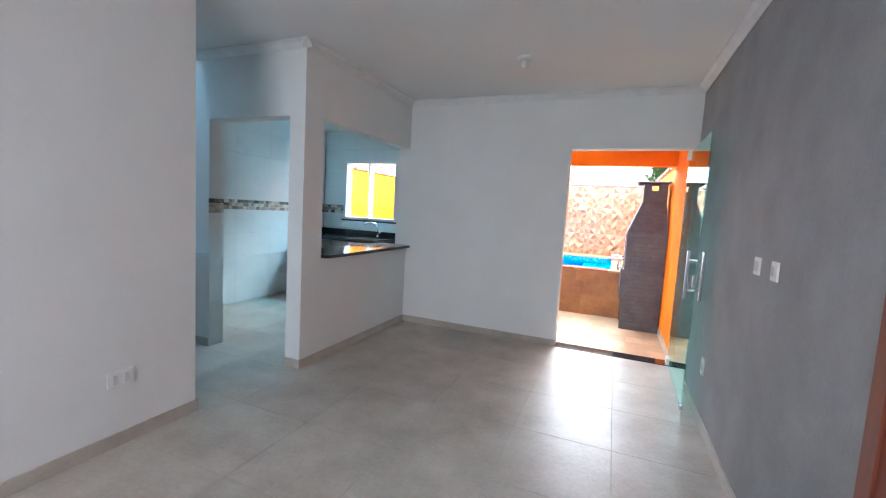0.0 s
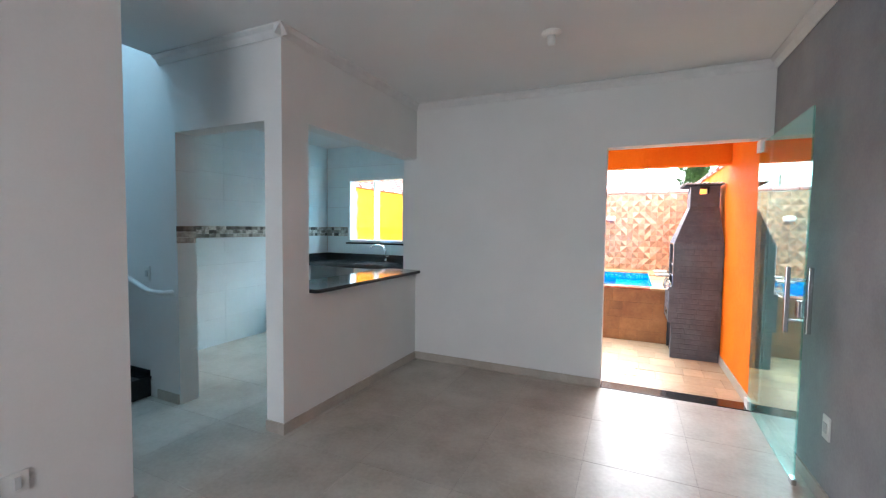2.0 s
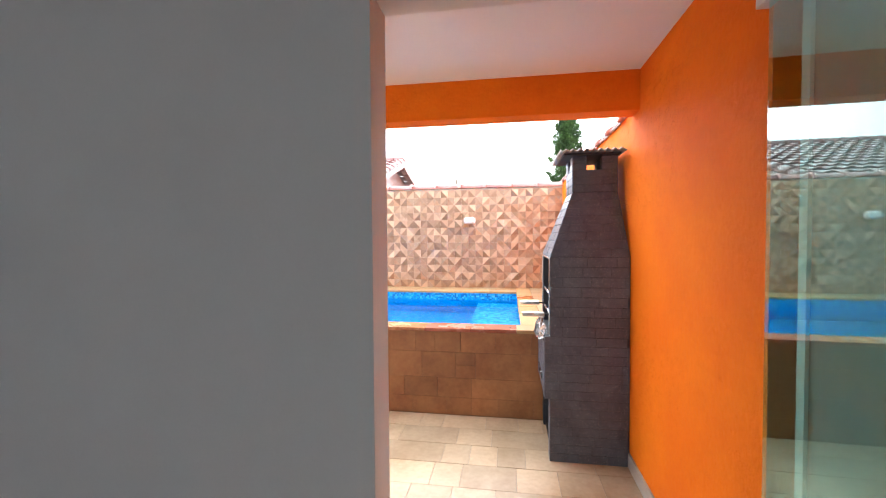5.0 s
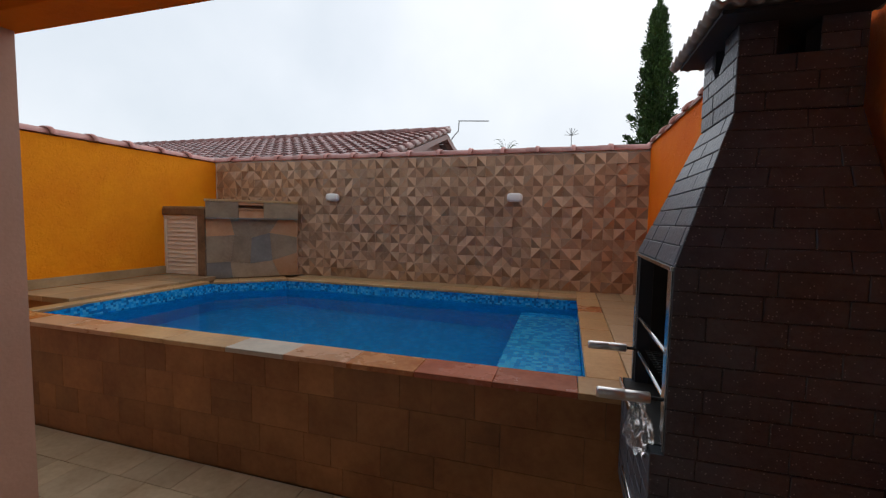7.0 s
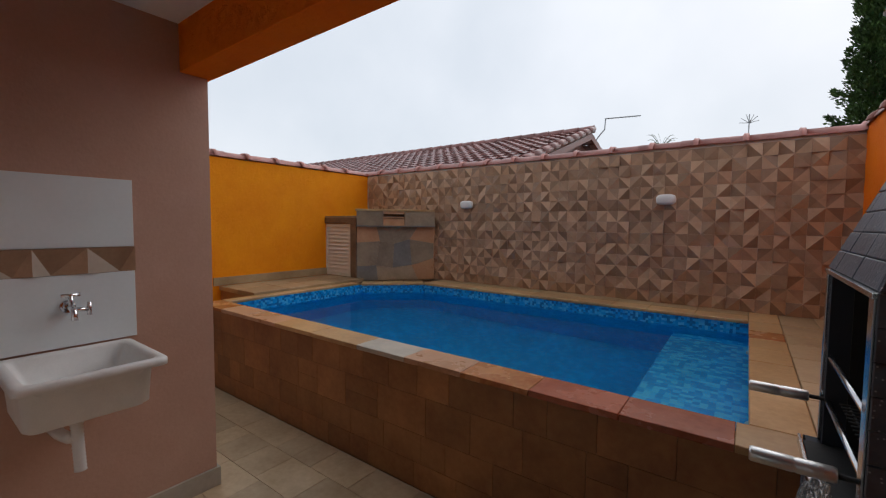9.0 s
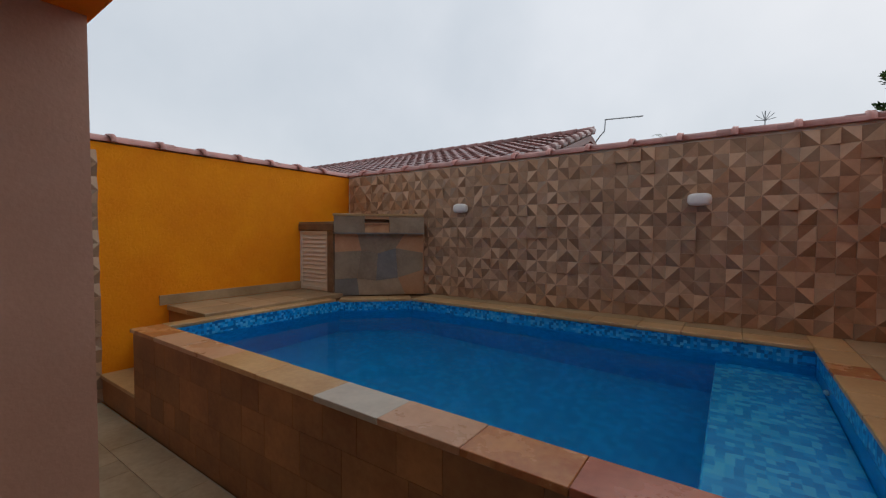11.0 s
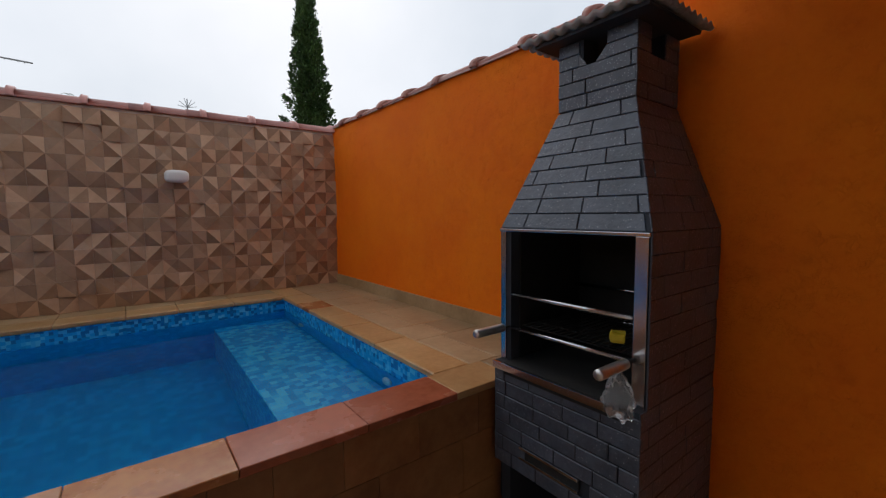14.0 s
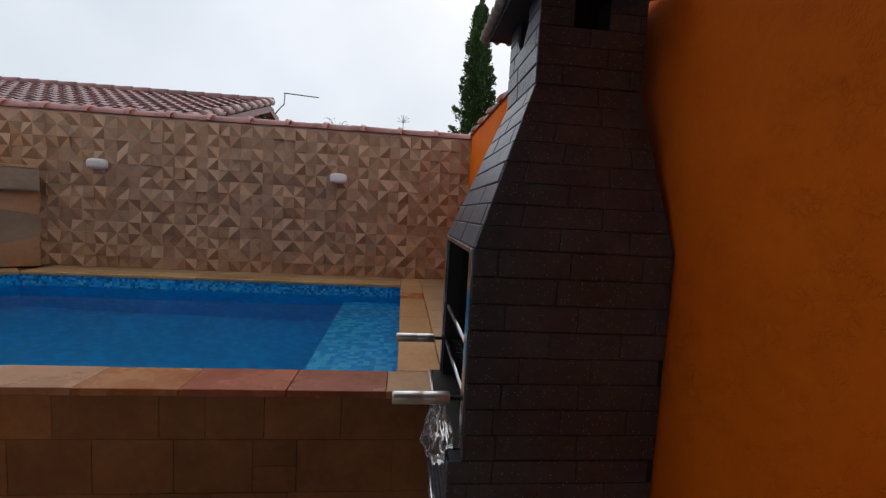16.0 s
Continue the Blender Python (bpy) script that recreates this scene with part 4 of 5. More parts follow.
def slab_outline(outline, kind):
    bm = add_prism(bmesh.new(), outline, Z0, ZD)
    bmesh.ops.bevel(bm, geom=bm.edges[:], offset=0.004, segments=1, affect="EDGES")
    under(coping, part("slab", bm, M[kind]))


def side(t, off):
    """A point along the cut-off corner, off metres behind its edge."""
    (ax, ay), (bx, by) = CH
    d = Vector((bx - ax, by - ay)).normalized()
    p = Vector((ax, ay)).lerp(Vector((bx, by)), t) + Vector((-d.y, d.x)) * off
    return (p.x, p.y)


for a, b in ((0.0, 0.33), (0.33, 0.68), (0.68, 1.0)):
    slab_outline([side(a + 0.003, -0.012), side(b - 0.003, -0.012), side(b - 0.003, 0.2), side(a + 0.003, 0.2)], "coping")
y = PY0 + 0.014
while y < 8.97:
    ye = min(y + rng.choice((0.3, 0.38, 0.46)), 8.99)
    under(coping, piece("slab", PX0 - 0.125, PX0 + 0.012, y + 0.001, ye - 0.001, Z0, ZD, M["coping"], None, 0.005))
    y = ye
# the west deck lies one slab higher, with a stepped way up to it
deck = thing("west_deck", (-3.7, 8.4, ZD), "sandstone slabs of the raised west deck", "deck")
deck["kind"] = "structure"
y = 7.72
while y < 9.16:
    ye = min(y + rng.choice((0.3, 0.4, 0.5)), 9.19)
    if 9.19 - ye < 0.1:
        ye = 9.19
    under(deck, piece("slab", XB + 0.001, -3.7, y + 0.001, ye - 0.001, ZD - 0.02, ZD + 0.026, M["deck"], None, 0.004))
    under(deck, piece("slab", -3.698, -3.367, y + 0.001, ye - 0.001, ZD - 0.02, ZD + 0.026, M["deck"], None, 0.004))
    y = ye
under(deck, box("riser", XB + 0.001, -3.364, 7.735, 7.80, 0.42, ZD - 0.021, M["parapet"]))
for i, (za, ya) in enumerate(((0.16, 7.22), (0.40, 7.46))):
    stp = thing("garden_step", (-3.7, ya, ZF), "brown stone-clad step up to the pool deck", "step", "deck steps")
    under(stp, box("riser", XB + 0.001, -3.364, ya + 0.01, 7.735 - 0.002 * i, ZF - 0.01 if i == 0 else 0.161, za - 0.03, M["parapet"]))
    under(stp, box("tread", XB + 0.001, -3.364, ya, 7.733 if i else 7.733, za - 0.029, za, M["coping"], bevel=0.004))

# ---- pump house with cascade and louvred door ----
house = thing("pump_house", (-3.4, 9.5, ZD), "stone-clad pump house with a cascade box at the pool corner", "pump house")
A, B = Vector((-3.43, 9.11)), Vector((-2.74, 9.82))
CD = (B - A).normalized()
CN = Vector((CD.y, -CD.x))
CL = (B - A).length


def cas(u, out, z):
    """A place on the cascade's slanting face: u along it, out in front of it."""
    p = A + CD * u + CN * out
    return Vector((p.x, p.y, z))


def cas_box(name, u0, u1, o0, o1, z0, z1, material, bevel=0.003, label=""):
    bm = add_box(bmesh.new(), u0, u1, -o1, -o0, z0, z1, bevel)
    bmesh.ops.transform(bm, matrix=Matrix.Translation((A.x, A.y, 0)) @ Matrix.Rotation(math.atan2(CD.y, CD.x), 4, "Z"), verts=bm.verts)
    return under(house, part(name, bm, material, None, label))


bm = add_prism(bmesh.new(), [(-3.535, 9.125), (-3.435, 9.13), (-2.745, 9.83), (-2.745, YB), (XB + 0.002, YB), (XB + 0.002, 9.35), (-3.535, 9.35)], ZD + 0.001, 1.45)
under(house, part("core", bm, M["coping_peach"]))
M["stone_mix"] = surface("mixed_field_stone", (0.23, 0.16, 0.10), (0.37, 0.27, 0.175), 0.5, 4.0, 36, 0.2, bump_scale=20, per_piece=0.18)
M["stone_warm"] = surface("warm_field_stone", (0.44, 0.20, 0.085), (0.56, 0.31, 0.16), 0.5, 4.0, 36, 0.2, bump_scale=20, per_piece=0.2)
M["stone_dark"] = surface("dark_brown_stone", (0.11, 0.065, 0.04), (0.24, 0.15, 0.09), 0.5, 7.0, 36, 0.2, bump_scale=20)
M["stone_grey"] = surface("slate_grey_stone", (0.18, 0.16, 0.14), (0.28, 0.255, 0.225), 0.5, 4.0, 36, 0.2, bump_scale=20, per_piece=0.2)
rng = random.Random(21)
cols, rws = 4, 3
pts = {(i, j): (CL * (i + (rng.uniform(-0.3, 0.3) if 0 < i < cols else 0)) / cols, ZD + 0.003 + (1.335 - ZD) * (j + (rng.uniform(-0.3, 0.3) if 0 < j < rws else 0)) / rws)
       for i in range(cols + 1) for j in range(rws + 1)}
for i in range(cols):
    for j in range(rws):
        q = [pts[i, j], pts[i + 1, j], pts[i + 1, j + 1], pts[i, j + 1]]
        c = (sum(p[0] for p in q) / 4, sum(p[1] for p in q) / 4)
        bm = bmesh.new()
        depth = 0.006 + rng.uniform(0, 0.003)
        ring = [(c[0] + (u - c[0]) * 0.995, c[1] + (z - c[1]) * 0.995) for u, z in q]
        back = [bm.verts.new(cas(u, -0.02, z)) for u, z in ring]
        front = [bm.verts.new(cas(u, depth, z)) for u, z in ring]
        bm.faces.new(front), bm.faces.new(back[::-1])
        for k in range(4):
            bm.faces.new((back[k], back[(k + 1) % 4], front[(k + 1) % 4], front[k]))
        kind = "stone_grey" if (i, j) in ((2, 1), (0, 0)) else "stone_warm" if (i, j) in ((3, 2), (3, 0), (0, 2)) else "stone_mix"
        under(house, part("stone", bm, M[kind]))
cas_box("cascade_shelf", -0.005, CL + 0.005, 0.0, 0.10, 1.338, 1.352, M["stone_grey"])
for u0, u1, kind in ((0.0, 0.33, "stone_mix"), (0.333, 0.60, "stone_warm"), (0.603, CL, "stone_mix")):
    if u0 == 0.333:
        cas_box("cascade_front", u0, u1, 0.0, 0.105, 1.353, 1.445, M[kind])
        cas_box("cascade_front", u0, u1, 0.0, 0.105, 1.50, 1.535, M[kind])
        cas_box("water_slot", u0 + 0.002, u1 - 0.002, 0.0, 0.03, 1.446, 1.499, M["stone_dark"])
        cas_box("slot_lip", u0 - 0.01, u1 + 0.01, 0.02, 0.125, 1.447, 1.462, M["stone_warm"])
    else:
        cas_box("cascade_front", u0, u1, 0.0, 0.105, 1.353, 1.535, M[kind])
cas_box("cascade_back", 0.0, CL - 0.15, -0.14, -0.002, 1.338, 1.535, M["stone_mix"])
cas_box("cap_slab", -0.012, CL - 0.005, -0.02, 0.115, 1.536, 1.562, M["coping"])
under(house, box("top_slab", XB + 0.002, -3.43, 9.10, YB, 1.451, 1.475, M["stone_mix"], bevel=0.004))
under(house, box("lintel", XB + 0.002, -3.43, 9.09, 9.20, 1.375, 1.45, M["stone_dark"], bevel=0.004))
under(house, box("post", -3.535, -3.43, 9.09, 9.124, ZD + 0.036, 1.374, M["stone_dark"], bevel=0.004))
ld = thing("louvred_door", (-3.77, 9.13, ZD), "small cream louvred metal door of the pump house", "door")
X0, X1 = XB + 0.02, -3.545
for a in ((X0, X0 + 0.04, ZD + 0.04, 1.37), (X1 - 0.04, X1, ZD + 0.04, 1.37), (X0 + 0.04, X1 - 0.04, ZD + 0.04, ZD + 0.08), (X0 + 0.04, X1 - 0.04, 1.33, 1.37)):
    under(ld, box("door_frame", a[0], a[1], 9.11, 9.14, a[2], a[3], M["louver"], bevel=0.003))
under(ld, box("door_backing", X0 + 0.03, X1 - 0.03, 9.16, 9.165, ZD + 0.05, 1.36, M["louver"]))
z = ZD + 0.085
while z < 1.32:
    bm = add_box(bmesh.new(), X0 + 0.04, X1 - 0.04, -0.004, 0.004, -0.03, 0.03, 0.001)
    bmesh.ops.transform(bm, matrix=Matrix.Translation((0, 9.128, z + 0.025)) @ Matrix.Rotation(radians(-24), 4, "X"), verts=bm.verts)
    under(ld, part("slat", bm, M["louver"]))
    z += 0.05

for t in (house, ld):
    t.location += Vector((-0.035, 0.045, -0.007))

# ---- relief tiles ----
S, SZ = 0.1015, 0.109


LOW, HIGH = 0.003, 0.027


def relief_mesh(corners, diagonal, variant):
    """One square relief tile: triangular facets over the heights of its corners, facing -y. diagonal 2 adds a peak in the middle, 3 a step."""
    bm = bmesh.new()
    e = S / 2 - 0.0004
    c = [(-e, -e), (e, -e), (e, e), (-e, e)]
    P = [(c[k][0], HIGH if corners[k] else LOW, c[k][1]) for k in range(4)]

    def facet(*ps, tone=0):
        vs = [bm.verts.new((x, -y, z)) for x, y, z in ps]
        f = bm.faces.new(vs)
        f.normal_update()
        if f.normal.y > 0:
            f.normal_flip()
            f.normal_update()
        f.material_index = tone
    # facet tones: lit and shaded sides painted in, along with the print
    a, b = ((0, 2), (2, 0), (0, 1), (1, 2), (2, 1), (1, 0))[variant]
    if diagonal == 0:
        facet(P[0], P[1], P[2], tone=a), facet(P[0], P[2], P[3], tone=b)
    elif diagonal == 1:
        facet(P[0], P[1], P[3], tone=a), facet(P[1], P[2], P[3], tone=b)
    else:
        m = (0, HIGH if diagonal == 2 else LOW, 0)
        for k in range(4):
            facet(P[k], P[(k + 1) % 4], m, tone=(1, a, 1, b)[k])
    rim = [bm.verts.new((x, 0.012, z)) for x, y, z in P]
    top = [bm.verts.new((x, -y, z)) for x, y, z in P]
    for k in range(4):
        bm.faces.new((top[k], rim[k], rim[(k + 1) % 4], top[(k + 1) % 4]))
    return bm


rng = random.Random(17)
RELIEF = {}


def relief_data(corners, diagonal, variant):
    """The shared mesh of a tile; its tones carry both print and facet shading."""
    key = (tuple(corners), diagonal, variant)
    if key not in RELIEF:
        bm = relief_mesh(corners, diagonal, variant)
        me = bpy.data.meshes.new("wall_tile")
        bm.to_mesh(me)
        bm.free()
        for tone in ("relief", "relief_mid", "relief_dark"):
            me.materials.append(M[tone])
        RELIEF[key] = me
    return RELIEF[key]


RAISED = {(i, j): rng.random() < (0.84 if (i + j) % 2 == 0 else 0.16) for i in range(60) for j in range(30)}


def relief_at(i, j):
    """The tile at column i and row j of a wall: corners bottom left, bottom right, top right, top left as seen from the pool."""
    cs = [c != (rng.random() < 0.09) for c in (RAISED[i + 1, j], RAISED[i, j], RAISED[i, j + 1], RAISED[i + 1, j + 1])]
    r = rng.random()
    d = 2 if r < 0.07 else 3 if r < 0.14 else 1 - (i + j) % 2 if rng.random() < 0.96 else rng.randrange(2)
    # light and dark alternate round each node, imitating the shading of a star relief
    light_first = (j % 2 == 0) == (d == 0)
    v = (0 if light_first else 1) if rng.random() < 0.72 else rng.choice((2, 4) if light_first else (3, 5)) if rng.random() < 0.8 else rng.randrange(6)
    return relief_data(cs, d, v)


relief = thing("relief_cladding", (-1.4, YB, ZD), "beige and brown relief tiles of triangular facets on the pool wall, shading put into their tones", "wall tiles")
relief["kind"] = "structure"
cols = int((XO - XB) / S) + 1
count = 0
far_tiles = bmesh.new()
for i in range(cols):
    for j in range(13):
        x, z = XO - S * (i + 0.5), ZD + 0.002 + SZ * (j + 0.5)
        if x < XB + 0.02:
            continue
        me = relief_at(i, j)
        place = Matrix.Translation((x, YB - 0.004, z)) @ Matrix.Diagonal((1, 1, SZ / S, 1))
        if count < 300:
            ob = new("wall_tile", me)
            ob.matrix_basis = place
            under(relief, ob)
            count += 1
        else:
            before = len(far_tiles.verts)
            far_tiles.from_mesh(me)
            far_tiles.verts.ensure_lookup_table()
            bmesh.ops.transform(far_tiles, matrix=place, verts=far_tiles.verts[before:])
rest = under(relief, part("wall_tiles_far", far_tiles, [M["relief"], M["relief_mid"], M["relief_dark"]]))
rest["kind"] = "stuff"
# the same tiles on the west wall, up to the corner of the house
west = thing("relief_cladding_west", (XB, 6.9, ZF), "beige relief tiles on a strip of the west wall", "wall tiles")
west["kind"] = "structure"
for i in range(7):
    for j in range(19):
        y, z = 7.23 - S * (i + 0.5), ZF + SZ * (j + 0.5)
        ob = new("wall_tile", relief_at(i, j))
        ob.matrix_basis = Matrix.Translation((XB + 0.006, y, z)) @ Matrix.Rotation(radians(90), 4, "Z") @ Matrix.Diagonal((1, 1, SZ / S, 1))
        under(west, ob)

# ---- clay ridge tiles on the boundary walls ----
def ridge_mesh(length):
    bm = bmesh.new()
    rings = []
    for t, r in ((0, 0.102), (0.035, 0.108), (0.047, 0.082), (0.5, 0.080), (length, 0.078), (length, 0.066), (0.0, 0.08)):
        rings.append([bm.verts.new((t, 1.25 * r * math.cos(a), 0.75 * r * math.sin(a))) for a in (math.pi * k / 10 for k in range(11))])
    for a, b in zip(rings, rings[1:] + rings[:1]):
        for k in range(10):
            bm.faces.new((a[k], a[k + 1], b[k + 1], b[k])).smooth = True
    bmesh.ops.recalc_face_normals(bm, faces=bm.faces)
    me = bpy.data.meshes.new("ridge_tile")
    bm.to_mesh(me)
    bm.free()
    return me


ridge_pink, ridge_clay = ridge_mesh(0.385), ridge_mesh(0.385)
ridge_pink.materials.append(M["pink_clay"]), ridge_clay.materials.append(M["clay"])


def ridge_row(start, step, count, turn, mesh, group, label):
    for k in range(count):
        ob = new("ridge_tile", mesh)
        p = Vector(start) + Vector(step) * k
        ob.matrix_basis = Matrix.Translation(p) @ Matrix.Rotation(radians(turn + rng.uniform(-1, 1)), 4, "Z") @ Matrix.Rotation(radians(rng.uniform(-1, 0.5)), 4, "Y")
        tagged(ob, label, "roof tile", group)


# mortar beds under them
for nm, a in (("wall_cap_north", (XB - 0.1, XO + 0.15, YB - 0.02, YB + 0.19)), ("wall_cap_east", (XO - 0.015, XO + 0.18, 6.70, YB - 0.02)), ("wall_cap_west", (XB - 0.18, XB + 0.015, 6.56, YB - 0.02))):
    tagged(box(nm, a[0], a[1], a[2], a[3], 2.086 if "east" not in nm else 2.13, 2.100 if "east" not in nm else 2.145, M["pink_clay"], bevel=0.004), "mortar bed under the ridge tiles", "wall cap", kind="structure")
ridge_row((XO + 0.02, YB + 0.08, 2.088), (-0.362, 0, 0), 15, 180, ridge_pink, "north wall ridge tiles", "pinkish half-round clay ridge tile on the pool wall")
ridge_row((XO + 0.085, 6.75, 2.118), (0, 0.362, 0), 9, 90, ridge_clay, "east wall ridge tiles", "dark half-round clay ridge tile on the orange wall")
ridge_row((XB - 0.08, 6.6, 2.088), (0, 0.362, 0), 9, 90, ridge_pink, "west wall ridge tiles", "pinkish half-round clay ridge tile on the orange wall")

# ---- wall lamps ----
for x in (-2.25, -0.058):
    lm = thing("wall_lamp", (x, YB - 0.02, 1.612), "white oval outdoor bulkhead lamp, switched off", "wall lamp", "pool wall lamps")
    bm = bmesh.new()
    bmesh.ops.create_uvsphere(bm, u_segments=20, v_segments=12, radius=1.0)
    for v in bm.verts:
        x2, y2, z2 = v.co
        f = lambda a: math.copysign(abs(a) ** 0.6, a)
        v.co = (0.082 * f(x2), 0.05 * f(y2), 0.048 * f(z2))
    for f2 in bm.faces:
        f2.smooth = True
    bmesh.ops.translate(bm, vec=(x, YB - 0.065, 1.612), verts=bm.verts)
    under(lm, part("shade", bm, M["white_plastic"]))
    under(lm, part("base", add_box(bmesh.new(), x - 0.06, x + 0.06, YB - 0.035, YB - 0.006, 1.577, 1.647, 0.008), M["white_plastic"]))

# ---- barbecue ----
BX, BY0, BY1, BB = 0.744, 6.585, 7.160, 1.226
bbq = thing("barbecue", (0.98, 6.87, ZF), "speckled grey brick barbecue with a tapered hood and steel-framed firebox", "barbecue")


def b_box(name, x0, x1, y0, y1, z0, z1, material, bevel=0.0, label=""):
    return under(bbq, box(name, x0, x1, y0, y1, z0, z1, material, None, bevel, label))


T = 0.004
b_box("side_wall", BX + T, BB, BY0 + T, BY0 + 0.05, ZF, 1.245, M["mortar"])
b_box("side_wall", BX + T, BB, BY1 - 0.05, BY1 - T, ZF, 1.245, M["mortar"])
b_box("back_wall", BB - 0.05, BB, BY0 + 0.05, BY1 - 0.05, ZF, 1.245, M["soot"])
b_box("hearth_slab", BX - 0.036, BB - 0.05, BY0 + 0.05, BY1 - 0.05, 0.70, 0.745, M["soot"])
b_box("front_wall", BX - 0.02, BX + 0.06, BY0 + 0.05, BY1 - 0.05, 0.34, 0.70, M["mortar"])
b_box("front_post", BX + T, BX + 0.06, BY0 + 0.05, BY0 + 0.09, ZF, 0.34, M["mortar"])
b_box("ash_floor", BX + 0.02, BB - 0.05, BY0 + 0.05, BY1 - 0.05, ZF, ZF + 0.03, M["soot"])
b_box("firebox_lining", BX + 0.05, BB - 0.051, BY0 + 0.0505, BY0 + 0.056, 0.746, 1.24, M["soot"])
b_box("firebox_lining", BX + 0.05, BB - 0.051, BY1 - 0.056, BY1 - 0.0505, 0.746, 1.24, M["soot"])
# hood: a hollow tapered box, then the neck
NX0, NX1, NY0, NY1, NZ0, NZ1 = 0.90, 1.185, 6.725, 7.02, 1.665, 1.90
bm = bmesh.new()
lo = [(BX + T, BY0 + T, 1.247), (BB, BY0 + T, 1.247), (BB, BY1 - T, 1.247), (BX + T, BY1 - T, 1.247)]
hi = [(NX0 + T, NY0 + T, NZ0), (NX1, NY0 + T, NZ0), (NX1, NY1 - T, NZ0), (NX0 + T, NY1 - T, NZ0)]
va, vb = [bm.verts.new(p) for p in lo], [bm.verts.new(p) for p in hi]
bm.faces.new(va[::-1]), bm.faces.new(vb)
for k in range(4):
    bm.faces.new((va[k], va[(k + 1) % 4], vb[(k + 1) % 4], vb[k]))
under(bbq, part("hood", bm, M["mortar"]))
# neck with smoke holes right through
HZ0, HZ1 = 1.812, 1.875
for nm, x0, x1, y0, y1 in (("neck_corner", NX0 + T, NX0 + 0.09, NY0 + T, NY0 + 0.10), ("neck_corner", NX0 + T, NX0 + 0.09, NY1 - 0.10, NY1 - T),
                           ("neck_corner", NX1 - 0.09, NX1, NY0 + T, NY0 + 0.10), ("neck_corner", NX1 - 0.09, NX1, NY1 - 0.10, NY1 - T)):
    b_box(nm, x0, x1, y0, y1, HZ0, NZ1, M["mortar"])
for ya, yb in ((NY0 + 0.105, NY0 + 0.145), (NY1 - 0.085, NY1 - 0.115)):
    bm = bmesh.new()
    wa = [bm.verts.new((NX0 + 0.0005, y, z)) for y, z in ((ya, HZ0), (yb, HZ0), (ya, HZ0 + 0.042))]
    wb2 = [bm.verts.new(v.co + Vector((0.05, 0, 0))) for v in wa]
    bm.faces.new(wa), bm.faces.new(wb2[::-1])
    for k in range(3):
        bm.faces.new((wa[k], wb2[k], wb2[(k + 1) % 3], wa[(k + 1) % 3]))
    bmesh.ops.recalc_face_normals(bm, faces=bm.faces)
    under(bbq, part("smoke_hole_corner", bm, M["grey_brick"]))
b_box("neck", NX0 + T, NX1, NY0 + T, NY1 - T, NZ0 + 0.0005, HZ0 - 0.0005, M["mortar"])


def brick_face(p00, p10, p11, p01, rows, length, seed, skip=(), lift=0.004, gap=0.0014):
    """Bricks laid in courses over a four-cornered face (bottom left, bottom right, top right, top left, seen from outside)."""
    rr = random.Random(seed)
    P = [Vector(p) for p in (p00, p10, p11, p01)]
    nrm = (P[1] - P[0]).cross(P[3] - P[0]).normalized()
    hgt = (P[3] - P[0]).length

    def at(u, v, out):
        return (P[0].lerp(P[1], u)).lerp(P[3].lerp(P[2], u), v) + nrm * out
    for r in range(rows):
        v0, v1 = r / rows, (r + 1) / rows
        wide = ((P[0].lerp(P[3], (v0 + v1) / 2)) - (P[1].lerp(P[2], (v0 + v1) / 2))).length
        u = -rr.choice((0.0, 0.35, 0.5, 0.65)) * length / wide
        while u < 0.999:
            ue = u + length * rr.uniform(0.85, 1.1) / wide
            a, b = max(u, 0.0), min(ue, 1.0)
            u = ue
            if b - a < 0.04:
                continue
            g, gv = gap / wide, gap / hgt
            ua, ub = (a + g if a > 0 else a), (b - g if b < 1 else b)
            va_, vb_ = v0 + gv, v1 - gv
            mid = at((ua + ub) / 2, (va_ + vb_) / 2, 0)
            if any(s[0] < mid.x < s[1] and s[2] < mid.y < s[3] and s[4] < mid.z < s[5] for s in skip):
                continue
            bm = bmesh.new()
            out = rr.uniform(-0.001, 0.001)
            e = 0.002
            back = [bm.verts.new(at(x, y, -lift)) for x, y in ((ua, va_), (ub, va_), (ub, vb_), (ua, vb_))]
            ring = [bm.verts.new(at(x, y, out - e)) for x, y in ((ua, va_), (ub, va_), (ub, vb_), (ua, vb_))]
            eu, ev = e / wide, e / hgt
            front = [bm.verts.new(at(x, y, out)) for x, y in ((ua + eu, va_ + ev), (ub - eu, va_ + ev), (ub - eu, vb_ - ev), (ua + eu, vb_ - ev))]
            bm.faces.new(front)
            for q0, q1 in ((back, ring), (ring, front)):
                for k in range(4):
                    bm.faces.new((q0[k], q0[(k + 1) % 4], q1[(k + 1) % 4], q1[k]))
            under(bbq, part("brick", bm, M["grey_brick"]))


PB = BX - 0.033
for y0, y1 in ((BY0 + T, BY0 + 0.05), (BY1 - 0.05, BY1 - T)):
    b_box("base_corner", PB + T, BX + T - 0.0005, y0, y1, 0.34, 0.741, M["mortar"])
# front below the firebox
brick_face((PB, BY1, 0.34), (PB, BY0, 0.34), (PB, BY0, 0.725), (PB, BY1, 0.725), 7, 0.135, 1, gap=0.0024, skip=((0, 2, 6.80, 7.01, 0.398, 0.456),))
brick_face((BX, BY0 + 0.09, ZF), (BX, BY0, ZF), (BX, BY0, 0.3395), (BX, BY0 + 0.09, 0.3395), 7, 0.19, 2)
